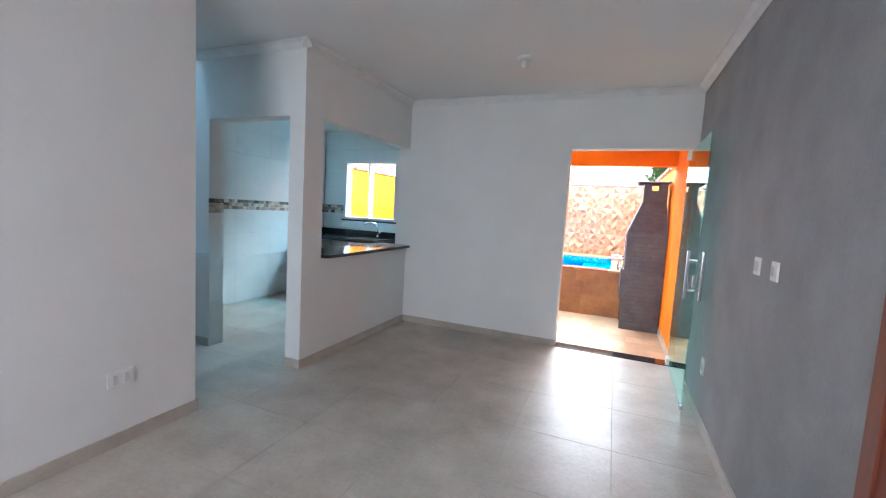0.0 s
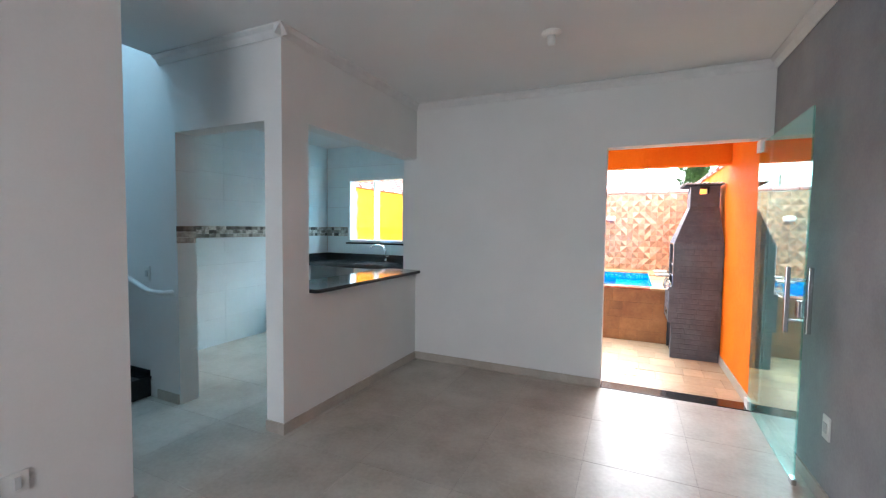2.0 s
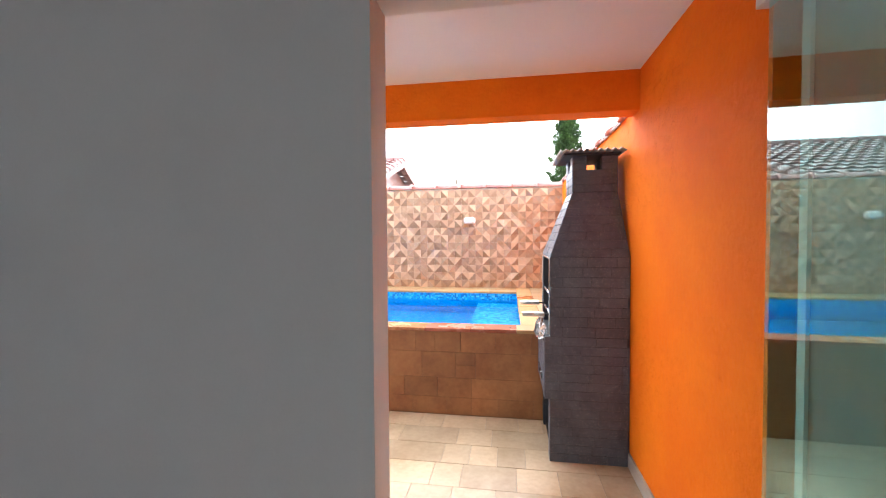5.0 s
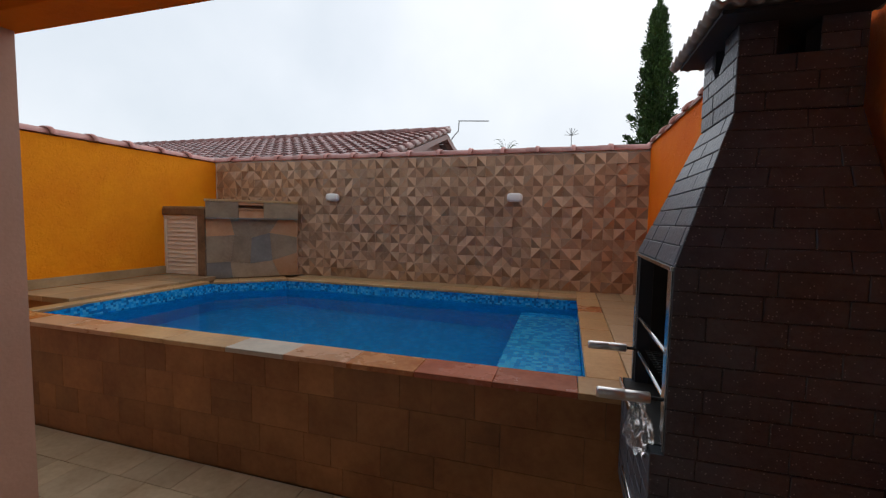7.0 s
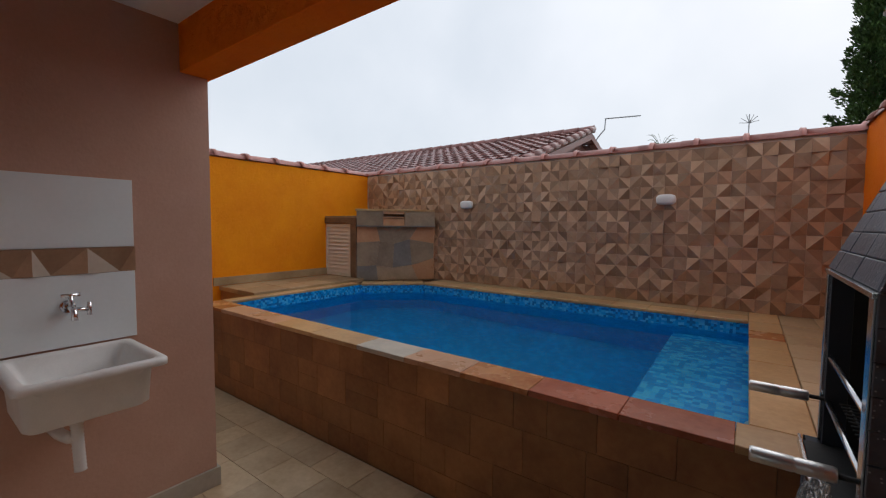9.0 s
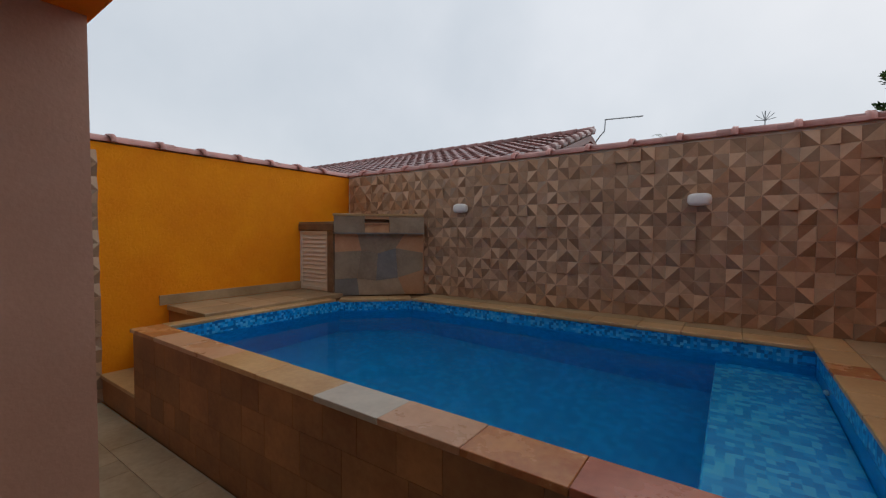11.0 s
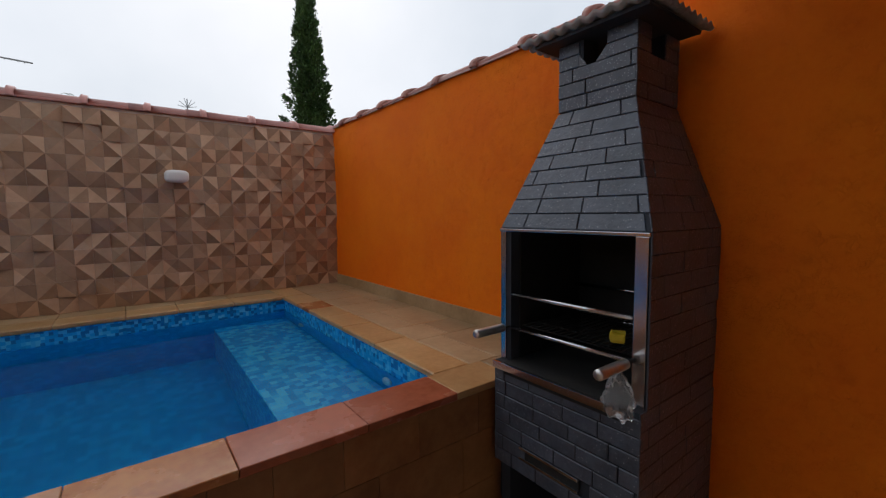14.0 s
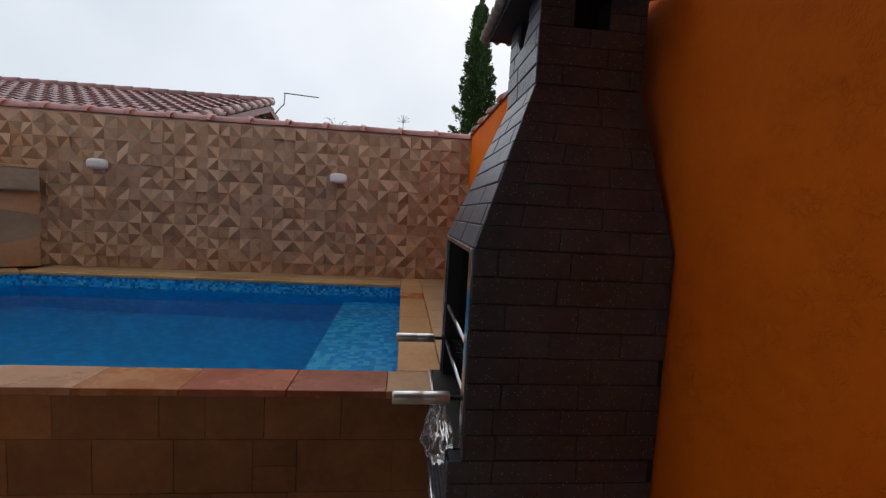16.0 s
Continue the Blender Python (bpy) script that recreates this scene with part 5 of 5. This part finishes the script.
# near and far sides
for y, flip, sd in ((BY0, 1, 3), (BY1, -1, 4)):
    for xa, za, zb, nr in ((BX, ZF, 0.3395, 7), (PB, 0.34, 0.742, 7), (BX, 0.743, 1.247, 8)):
        q = [(xa, y, za), (BB, y, za), (BB, y, zb), (xa, y, zb)]
        brick_face(*(q if flip == 1 else [q[1], q[0], q[3], q[2]]), nr, 0.19, sd + nr, gap=0.0006)
brick_face((BX, BY1, 1.249), (BX, BY0, 1.249), (NX0, NY0, NZ0), (NX0, NY1, NZ0), 8, 0.2, 5)
brick_face((BX, BY0, 1.249), (BB, BY0, 1.249), (NX1, NY0, NZ0), (NX0, NY0, NZ0), 8, 0.2, 6, gap=0.0006)
brick_face((BB, BY1, 1.249), (BX, BY1, 1.249), (NX0, NY1, NZ0), (NX1, NY1, NZ0), 8, 0.2, 7)
fs = ((0.8, 1.0, 6.825, 6.965, HZ0, NZ1),)
brick_face((NX0, NY1, NZ0 + 0.002), (NX0, NY0, NZ0 + 0.002), (NX0, NY0, HZ0), (NX0, NY1, HZ0), 3, 0.2, 8)
brick_face((NX0, NY0, NZ0 + 0.002), (NX1, NY0, NZ0 + 0.002), (NX1, NY0, HZ0), (NX0, NY0, HZ0), 3, 0.2, 9, gap=0.0006)
for y0, y1 in ((NY1, NY1 - 0.085), (NY0 + 0.105, NY0)):
    brick_face((NX0, y0, HZ0), (NX0, y1, HZ0), (NX0, y1, NZ1), (NX0, y0, NZ1), 2, 0.2, 10)
for x0, x1 in ((NX0, NX0 + 0.09), (NX1 - 0.10, NX1)):
    brick_face((x0, NY0, HZ0), (x1, NY0, HZ0), (x1, NY0, NZ1), (x0, NY0, NZ1), 2, 0.2, 11)
# steel trim of the firebox
b_box("steel_frame", BX - 0.004, BX + 0.05, BY0 + 0.0075, BY0 + 0.045, 0.746, 1.235, M["steel"], 0.002)
b_box("steel_frame", BX - 0.004, BX + 0.05, BY1 - 0.03, BY1 - 0.0075, 0.746, 1.235, M["steel"], 0.002)
b_box("steel_frame", BX - 0.008, BX + 0.05, BY0 + 0.003, BY1 - 0.003, 1.2355, 1.2465, M["steel"], 0.002)
b_box("hearth_edge", BX - 0.046, BX - 0.037, BY0 + 0.046, BY1 - 0.002, 0.715, 0.742, M["steel"], 0.002)
b_box("ash_vent", PB - 0.006, PB + 0.011, 6.78, 7.03, 0.440, 0.450, M["steel"], 0.003)
b_box("ash_vent", PB - 0.006, PB + 0.011, 6.78, 7.03, 0.402, 0.410, M["steel"], 0.003)
# black inset standing for the shade inside the open slot
b_box("ash_slot", PB + 0.002, PB + 0.012, 6.78, 7.03, 0.4105, 0.4395, M["soot"])
for z, r in ((0.997, 0.008), (0.868, 0.008)):
    under(bbq, part("grill_rail", add_tube(bmesh.new(), [(BX + 0.012, BY0 + 0.045, z), (BX + 0.012, BY1 - 0.03, z)], r, 8), M["steel"]))
    under(bbq, part("grill_rail", add_tube(bmesh.new(), [(BB - 0.08, BY0 + 0.056, z), (BB - 0.08, BY1 - 0.056, z)], r, 8), M["steel"]))
bm = bmesh.new()
for k in range(17):
    y = BY0 + 0.075 + 0.026 * k
    add_tube(bm, [(BX + 0.03, y, 0.880), (BB - 0.07, y, 0.880)], 0.0025, 5)
for k in range(5):
    x = BX + 0.05 + 0.08 * k
    add_tube(bm, [(x, BY0 + 0.07, 0.875), (x, BY1 - 0.07, 0.875)], 0.0025, 5)
under(bbq, part("grill_grate", bm, M["soot"]))
for y in (BY0 + 0.05, BY1 - 0.042):
    under(bbq, part("crank_rod", add_tube(bmesh.new(), [(BB - 0.1, y, 0.874), (BX - 0.03, y, 0.874)], 0.006, 8), M["soot"]))
    under(bbq, part("crank_handle", add_lathe(bmesh.new(), [(0, 0), (0.014, 0), (0.016, 0.004), (0.016, 0.06), (0.0145, 0.064), (0.016, 0.068), (0.016, 0.135), (0.014, 0.14), (0, 0.14)], (0, 0, 0), 16), M["brushed_steel"])).matrix_basis = \
        Matrix.Translation((BX - 0.03, y, 0.874)) @ Matrix.Rotation(radians(-90), 4, "Y") @ Matrix.Translation((0, 0, 0))
# corrugated cover
bm = bmesh.new()
nx, ny = 54, 60
cv = {}
for layer, dz in ((0, 0.0), (1, 0.008)):
    for i in range(nx + 1):
        for j in range(ny + 1):
            x, y = 0.815 + 0.40 * i / nx, 6.63 + 0.50 * j / ny
            cv[layer, i, j] = bm.verts.new((x, y, 1.920 + dz + 0.007 * math.sin(2 * math.pi * (x - 0.8) / 0.042) + 0.006 * math.sin(2 * math.pi * (y - 6.6) / 0.053)))
for i in range(nx):
    for j in range(ny):
        bm.faces.new((cv[0, i, j], cv[0, i, j + 1], cv[0, i + 1, j + 1], cv[0, i + 1, j])).smooth = True
        bm.faces.new((cv[1, i, j], cv[1, i + 1, j], cv[1, i + 1, j + 1], cv[1, i, j + 1])).smooth = True
for i in range(nx):
    for j in (0, ny):
        bm.faces.new((cv[0, i, j], cv[0, i + 1, j], cv[1, i + 1, j], cv[1, i, j]))
for j in range(ny):
    for i in (0, nx):
        bm.faces.new((cv[0, i, j], cv[0, i, j + 1], cv[1, i, j + 1], cv[1, i, j]))
bmesh.ops.recalc_face_normals(bm, faces=bm.faces)
M["fibre_cement"] = surface("weathered_fibre_cement", (0.24, 0.235, 0.225), (0.40, 0.39, 0.37), 0.8, 9, 70, 0.2)
under(bbq, part("chimney_cover", bm, M["fibre_cement"], None, "grey corrugated fibre-cement cover"))
b_box("cover_bed", 0.84, 1.19, 6.66, 7.08, NZ1, 1.911, M["mortar"])

bbq.location += Vector((0.010, 0.024, 0.0))

# ---- plastic bag and yellow packet on the barbecue ----
bm = bmesh.new()
bmesh.ops.create_icosphere(bm, subdivisions=4, radius=1.0)
for v in bm.verts:
    c = v.co.copy()
    k = 1 + 0.35 * noise.noise(c * 2.6) + 0.16 * noise.noise(c * 7)
    v.co = Vector((0.030 * c.x * k * (1.1 - 0.5 * c.z), 0.035 * c.y * k * (1.15 - 0.6 * c.z), 0.07 * c.z * k))
for f2 in bm.faces:
    f2.smooth = True
bag_place = (0.700, BY0 + 0.079, 0.787)
bmesh.ops.translate(bm, vec=bag_place, verts=bm.verts)
M["film"] = glass_material("clear_crumpled_film", (0.95, 0.95, 0.96), 0.2, 1.2)
socket(M["film"].node_tree.nodes["Principled BSDF"], "Transmission Weight", 0.9)
bag = tagged(part("plastic_bag", bm, M["film"]), "crumpled clear plastic bag hanging from the steel handle", "bag")
bag.visible_shadow = False
bm = bmesh.new()
add_box(bm, -0.028, 0.028, -0.024, 0.024, -0.018, 0.018, 0.010)
for v in bm.verts:
    v.co += Vector((noise.noise(v.co * 40), noise.noise(v.co * 40 + Vector((9, 0, 0))), noise.noise(v.co * 40 + Vector((0, 9, 0))))) * 0.006
bmesh.ops.rotate(bm, cent=(0, 0, 0), matrix=Matrix.Rotation(0.5, 3, "Z"), verts=bm.verts)
bmesh.ops.translate(bm, vec=(BX + 0.11, 6.759, 0.904), verts=bm.verts)
M["yellow"] = plain("yellow_packet", (0.72, 0.52, 0.03), 0.4)
tagged(part("packet", bm, M["yellow"]), "small crumpled yellow packet on the grill", "packet")

# ---- laundry tank ----
TX0, TX1, TY0, TY1, TZ = -1.7045, -1.262, 5.772, 6.214, 0.832
back_panel = thing("sink_tiles", (-1.713, 5.9, 0.81), "white tiles with a relief strip above the laundry tank", "wall tiles")
for ya, yb in ((5.56, 6.24),):
    for za, zb in ((0.838, 1.140), (1.252, 1.552)):
        under(back_panel, piece("tile", -1.714, -1.705, ya, yb, za, zb, M["white_tile"], None, 0.001))
for k in range(4):
    ya, yb, za, zb = 6.24 - 0.17 * (k + 1), 6.24 - 0.17 * k, 1.1415, 1.2505
    ym = (ya + yb) / 2 + 0.03 * (-1) ** k
    bm = bmesh.new()
    for tri, tone in ((((ya, zb, 0.022), (yb, zb, 0.022), (ym, za, 0.004)), 2), (((ya, za, 0.020), (ya, zb, 0.022), (ym, za, 0.004)), 0), (((yb, zb, 0.022), (yb, za, 0.020), (ym, za, 0.004)), 1)):
        f2 = bm.faces.new([bm.verts.new((-1.714 + o, y, z)) for y, z, o in tri])
        f2.material_index = tone
        bm.faces.new([bm.verts.new((-1.714, y, z)) for y, z, o in tri[::-1]])
    under(back_panel, part("relief_piece", bm, [M["relief_grey"], M["relief_mid"], M["relief_dark"]]))
tank = thing("laundry_tank", (-1.55, 5.97, 0.6), "white plastic laundry tank mounted on the wall", "laundry sink")


def ring_loft(rings, close_top=False):
    bm = bmesh.new()
    vs = [[bm.verts.new(p) for p in r] for r in rings]
    n2 = len(vs[0])
    for a, b in zip(vs, vs[1:]):
        for k in range(n2):
            bm.faces.new((a[k], a[(k + 1) % n2], b[(k + 1) % n2], b[k])).smooth = True
    bm.faces.new(vs[0]), bm.faces.new(vs[-1])
    bmesh.ops.recalc_face_normals(bm, faces=bm.faces)
    return bm


def rrect(x0, x1, y0, y1, z, r):
    out = []
    for cx, cy, a0 in ((x1 - r, y0 + r, -90), (x1 - r, y1 - r, 0), (x0 + r, y1 - r, 90), (x0 + r, y0 + r, 180)):
        for k in range(6):
            a = radians(a0 + 18 * k)
            out.append((cx + r * math.cos(a), cy + r * math.sin(a), z))
    return out


under(tank, part("basin", ring_loft([
    rrect(TX0 + 0.03, TX1 - 0.115, TY0 + 0.05, TY1 - 0.05, 0.628, 0.03),
    rrect(TX0 + 0.015, TX1 - 0.095, TY0 + 0.036, TY1 - 0.036, 0.642, 0.035),
    rrect(TX0 + 0.006, TX1 - 0.075, TY0 + 0.026, TY1 - 0.03, 0.798, 0.03),
    rrect(TX0, TX1, TY0, TY1, 0.803, 0.03), rrect(TX0, TX1, TY0, TY1, TZ - 0.006, 0.03), rrect(TX0 + 0.005, TX1 - 0.005, TY0 + 0.005, TY1 - 0.005, TZ, 0.028),
    rrect(TX0 + 0.022, TX1 - 0.03, TY0 + 0.03, TY1 - 0.03, TZ - 0.001, 0.03), rrect(TX0 + 0.028, TX1 - 0.04, TY0 + 0.04, TY1 - 0.04, TZ - 0.012, 0.03),
    rrect(TX0 + 0.04, TX1 - 0.13, TY0 + 0.075, TY1 - 0.08, 0.69, 0.04), rrect(TX0 + 0.06, TX1 - 0.15, TY0 + 0.10, TY1 - 0.10, 0.675, 0.04)]), M["white_plastic"]))
rib = []
for k in range(34):
    rib.append((-1.49, 5.967 + 0.0003 * k, 0.655 - 0.0078 * k))
bm = bmesh.new()
vs = []
for k, p in enumerate(rib):
    r = 0.023 if k < 10 else (0.021 if k % 2 else 0.0175)
    vs.append([bm.verts.new((p[0] + r * math.cos(a), p[1] + r * math.sin(a), p[2])) for a in (2 * math.pi * q / 14 for q in range(14))])
for a, b in zip(vs, vs[1:]):
    for q in range(14):
        bm.faces.new((a[q], a[(q + 1) % 14], b[(q + 1) % 14], b[q])).smooth = True
bm.faces.new(vs[0]), bm.faces.new(vs[-1])
bmesh.ops.recalc_face_normals(bm, faces=bm.faces)
under(tank, part("drain_hose", bm, M["white_plastic"], None, "white corrugated drain hose"))
under(tank, part("drain_elbow", add_tube(bmesh.new(), [(-1.49, 5.968, 0.54), (-1.54, 5.958, 0.515), (-1.62, 5.945, 0.51), (-1.714, 5.94, 0.51)], 0.022, 12), M["white_plastic"]))
tapo = thing("garden_tap", (-1.70, 6.01, 1.01), "chrome wall tap above the laundry tank", "tap")
under(tapo, part("flange", add_tube(bmesh.new(), [(-1.7045, 6.0, 1.01), (-1.69, 6.0, 1.01)], 0.026, 16), M["chrome"]))
under(tapo, part("body", add_tube(bmesh.new(), [(-1.692, 6.0, 1.01), (-1.66, 6.0, 1.01), (-1.62, 6.0, 1.008), (-1.60, 6.0, 0.995), (-1.595, 6.0, 0.965)], 0.012, 12), M["chrome"]))
under(tapo, part("stem", add_tube(bmesh.new(), [(-1.645, 6.0, 1.01), (-1.645, 6.0, 1.06)], 0.009, 10), M["chrome"]))
under(tapo, part("cross_handle", add_tube(bmesh.new(), [(-1.645, 5.97, 1.062), (-1.645, 6.03, 1.062)], 0.008, 8), M["chrome"]))
under(tapo, part("side_outlet", add_tube(bmesh.new(), [(-1.63, 6.0, 1.005), (-1.63, 6.05, 1.0)], 0.009, 8), M["chrome"]))
under(tapo, part("side_handle", add_tube(bmesh.new(), [(-1.63, 6.055, 0.975), (-1.63, 6.055, 1.03)], 0.008, 8), M["chrome"]))

# ---- beyond the walls ----
RX0, RX1, RY, RZ, EY, EZ = -13.5, -2.38, 15.25, 3.53, 10.6, 2.02
nh = thing("neighbour_house", (-8, 14, -1.2), "neighbouring house with a red clay tile gable roof", "house")
under(nh, box("wall", RX0 + 0.4, RX1 - 0.35, EY + 0.5, 20.3, -1.2, 2.05, M["plaster_out"]))
bm = bmesh.new()
gx = RX1 - 0.35
tri = [(EY + 0.5, 2.05), (20.3, 2.05), (RY, RZ - 0.16)]
fa = [bm.verts.new((gx, y, z)) for y, z in tri]
fb = [bm.verts.new((gx - 0.15, y, z)) for y, z in tri]
bm.faces.new(fa), bm.faces.new(fb[::-1])
for k in range(3):
    bm.faces.new((fa[k], fb[k], fb[(k + 1) % 3], fa[(k + 1) % 3]))
under(nh, part("gable", bm, M["red_wood"]))
M["roof_tile"] = surface("weathered_roof_tile", (0.16, 0.064, 0.058), (0.33, 0.155, 0.138), 0.35, 5, 40, 0.15, island=0.28)


def roof_slope(y0, z0, y1, z1):
    """Courses of pan tiles, each a small arched plate lapping the one below."""
    bm = bmesh.new()
    rowsn, w = 15, 0.235
    d = Vector((0, y1 - y0, z1 - z0))
    up = Vector((0, -d.z, d.y)).normalized() if d.y > 0 else Vector((0, d.z, -d.y)).normalized()
    for i in range(int((RX1 - RX0) / w)):
        for r in range(rowsn):
            a, b = r / rowsn, (r + 1.12) / rowsn
            x = RX0 + w * i
            prev = None
            for k in range(6):
                xx = x + w * 1.04 * k / 5
                hgt = 0.026 * math.sin(math.pi * min(1, 1.25 * k / 5)) ** 1 if k < 5 else -0.005
                p0 = Vector((xx, y0, z0)) + d * a + up * (hgt + 0.042)
                p1 = Vector((xx, y0, z0)) + d * min(b, 1.0) + up * hgt
                cur = (bm.verts.new(p0), bm.verts.new(p1), bm.verts.new(p0 - up * 0.02))
                if prev:
                    bm.faces.new((prev[0], cur[0], cur[1], prev[1]))
                    bm.faces.new((prev[2], cur[2], cur[0], prev[0]))
                prev = cur
    return bm


rf = under(nh, part("roof", roof_slope(EY, EZ, RY, RZ), M["roof_tile"], None, "weathered red clay pan tiles"))
rf["kind"] = "stuff"
rf2 = under(nh, part("roof", roof_slope(20.8, EZ, RY, RZ), M["roof_tile"]))
rf2["kind"] = "stuff"
k = RX0
while k < RX1:
    under(nh, part("ridge_tile", add_tube(bmesh.new(), [(k, RY, RZ + 0.02), (k + 0.36, RY, RZ + 0.035)], 0.085, 10), M["roof_tile"]))
    k += 0.36
for sgn, yy in ((1, EY), (-1, 20.8)):
    bm = bmesh.new()
    a, b = Vector((RX1 - 0.02, yy, EZ - 0.06)), Vector((RX1 - 0.02, RY, RZ - 0.06))
    vs = [bm.verts.new(p) for p in (a, b, b - Vector((0, 0, 0.13)), a - Vector((0, 0, 0.13)))]
    vs2 = [bm.verts.new(v.co + Vector((-0.04, 0, 0))) for v in vs]
    bm.faces.new(vs), bm.faces.new(vs2[::-1])
    for q in range(4):
        bm.faces.new((vs[q], vs2[q], vs2[(q + 1) % 4], vs[(q + 1) % 4]))
    bmesh.ops.recalc_face_normals(bm, faces=bm.faces)
    under(nh, part("bargeboard", bm, M["red_wood"]))
for q in range(13):
    f = (q + 0.5) / 13
    c = Vector((RX1, EY, EZ)).lerp(Vector((RX1, RY, RZ)), f)
    dd = Vector((0, RY - EY, RZ - EZ)).normalized() * 0.22
    under(nh, part("verge_tile", add_tube(bmesh.new(), [c - dd + Vector((0, 0, 0.05)), c + dd + Vector((0, 0, 0.03))], 0.07, 8), M["roof_tile"]))

aerial = thing("tv_aerial", (-2.35, 15.6, 3.5), "thin metal television aerial on the neighbouring roof", "aerial")
M["aerial"] = plain("grey_aerial_metal", (0.35, 0.36, 0.37), 0.45, metallic=0.6)
under(aerial, part("mast", add_tube(bmesh.new(), [(-2.42, 15.6, 3.36), (-2.30, 15.6, 3.52), (-2.22, 15.6, 3.60), (-2.20, 15.6, 3.86)], 0.014, 6), M["aerial"]))
under(aerial, part("boom", add_tube(bmesh.new(), [(-2.22, 15.6, 3.85), (-1.45, 15.6, 3.81)], 0.013, 6), M["aerial"]))
for q in range(9):
    x = -2.15 + 0.075 * q
    under(aerial, part("element", add_tube(bmesh.new(), [(x, 15.56, 3.845 - 0.05 * q / 9), (x, 15.64, 3.845 - 0.05 * q / 9)], 0.005, 5), M["aerial"]))

 
aerial2 = thing("tv_aerial", (0.5, 14, -1.2), "small distant television aerial", "aerial")
under(aerial2, part("mast", add_tube(bmesh.new(), [(0.5, 14.0, -1.2), (0.5, 14.0, 3.2)], 0.008, 6), M["aerial"]))
for q, (dx, dz) in enumerate(((0.13, 0.03), (0.11, 0.10), (-0.11, 0.09), (-0.13, 0.02), (0.06, 0.13), (-0.04, 0.14))):
    under(aerial2, part("element", add_tube(bmesh.new(), [(0.5, 14.0, 3.06), (0.5 + dx, 14.0, 3.06 + dz)], 0.005, 5), M["aerial"]))

# palm tips
M["palm"] = surface("palm_leaf", (0.05, 0.08, 0.03), (0.10, 0.14, 0.05), 0.6, 6, 40, 0.1)
palm = thing("palm_tree", (-0.77, 14, -1.2), "distant small palm showing its leaf tips over the wall", "tree")
under(palm, part("trunk", add_tube(bmesh.new(), [(-0.77, 14, -1.2), (-0.77, 14, 2.78)], 0.05, 8, 0.03), M["bark"]))
rng = random.Random(4)
bm = bmesh.new()
for q in range(11):
    a = 2 * math.pi * q / 11
    tipx, tipz = 0.26 * math.cos(a), 0.16 + 0.14 * rng.random()
    for s2 in range(6):
        f0, f1 = s2 / 6, (s2 + 1) / 6
        P0 = Vector((-0.77 + tipx * f0, 14 + 0.2 * math.sin(a) * f0, 2.75 + tipz * math.sin(2.0 * f0)))
        P1 = Vector((-0.77 + tipx * f1, 14 + 0.2 * math.sin(a) * f1, 2.75 + tipz * math.sin(2.0 * f1)))
        w2 = Vector((0, 0, 0.014 * (1 - f0)))
        bm.faces.new([bm.verts.new(v) for v in (P0 - w2, P1 - w2 * 0.8, P1 + w2 * 0.8, P0 + w2)])
under(palm, part("crown", bm, M["palm"]))

# cypress
CX, CY, CT, CB = 1.46, 11.12, 4.03, 1.3
tree = thing("cypress_tree", (CX, CY, -1.2), "tall narrow dark green cypress behind the wall", "tree")
under(tree, part("trunk", add_tube(bmesh.new(), [(CX, CY, -1.2), (CX + 0.01, CY, 1.0), (CX, CY, 3.7)], 0.09, 10, 0.015), M["bark"]))
rng = random.Random(9)
verts, faces = [], []


def spray(root, tip, width, leaves):
    """An upswept tuft of scale leaves from root to tip, fullest below its middle."""
    axis = tip - root
    for _ in range(leaves):
        f = rng.random() ** 0.8
        w = width * math.sin(math.pi * min(1.0, 0.15 + 0.85 * f)) ** 0.7 * (1.1 - 0.55 * f)
        off = Vector((rng.gauss(0, 1), rng.gauss(0, 1), rng.gauss(0, 0.6))) * w * 0.5
        p = root + axis * f + off
        up2 = (axis.normalized() * 1.1 + off.normalized() * 0.6 + Vector((rng.gauss(0, 0.3), rng.gauss(0, 0.3), rng.gauss(0, 0.3)))).normalized()
        sd = up2.cross(Vector((rng.gauss(0, 1), rng.gauss(0, 1), rng.gauss(0, 1)))).normalized()
        l2, w2 = rng.uniform(0.025, 0.05), rng.uniform(0.006, 0.011)
        b0 = len(verts)
        verts.extend([p, p + up2 * l2 * 0.5 + sd * w2, p + up2 * l2, p + up2 * l2 * 0.5 - sd * w2])
        faces.append((b0, b0 + 1, b0 + 2, b0 + 3))


spray(Vector((CX, CY, CT - 0.5)), Vector((CX, CY, CT + 0.06)), 0.07, 900)
for c in range(150):
    z = CB + (CT - 0.25 - CB) * (c + rng.random()) / 150
    f = (CT - z) / (CT - CB)
    rad = 0.25 * min(1.0, 1.45 * f ** 0.8) * rng.choice((0.55, 0.75, 0.9, 1.0, 1.0, 1.18))
    a = 2.4 * c + rng.uniform(-0.4, 0.4)
    out = Vector((math.cos(a), math.sin(a), 0))
    root = Vector((CX, CY, z - 0.10)) + out * rad * 0.25
    tip = Vector((CX, CY, z + 0.10 + 0.10 * rng.random())) + out * rad * 1.12
    spray(root, tip, 0.060 + 0.04 * min(1.0, 2 * f), 290)
me = bpy.data.meshes.new("crown")
me.from_pydata(verts, [], faces)
me.materials.append(M["foliage"])
under(tree, new("crown", me))
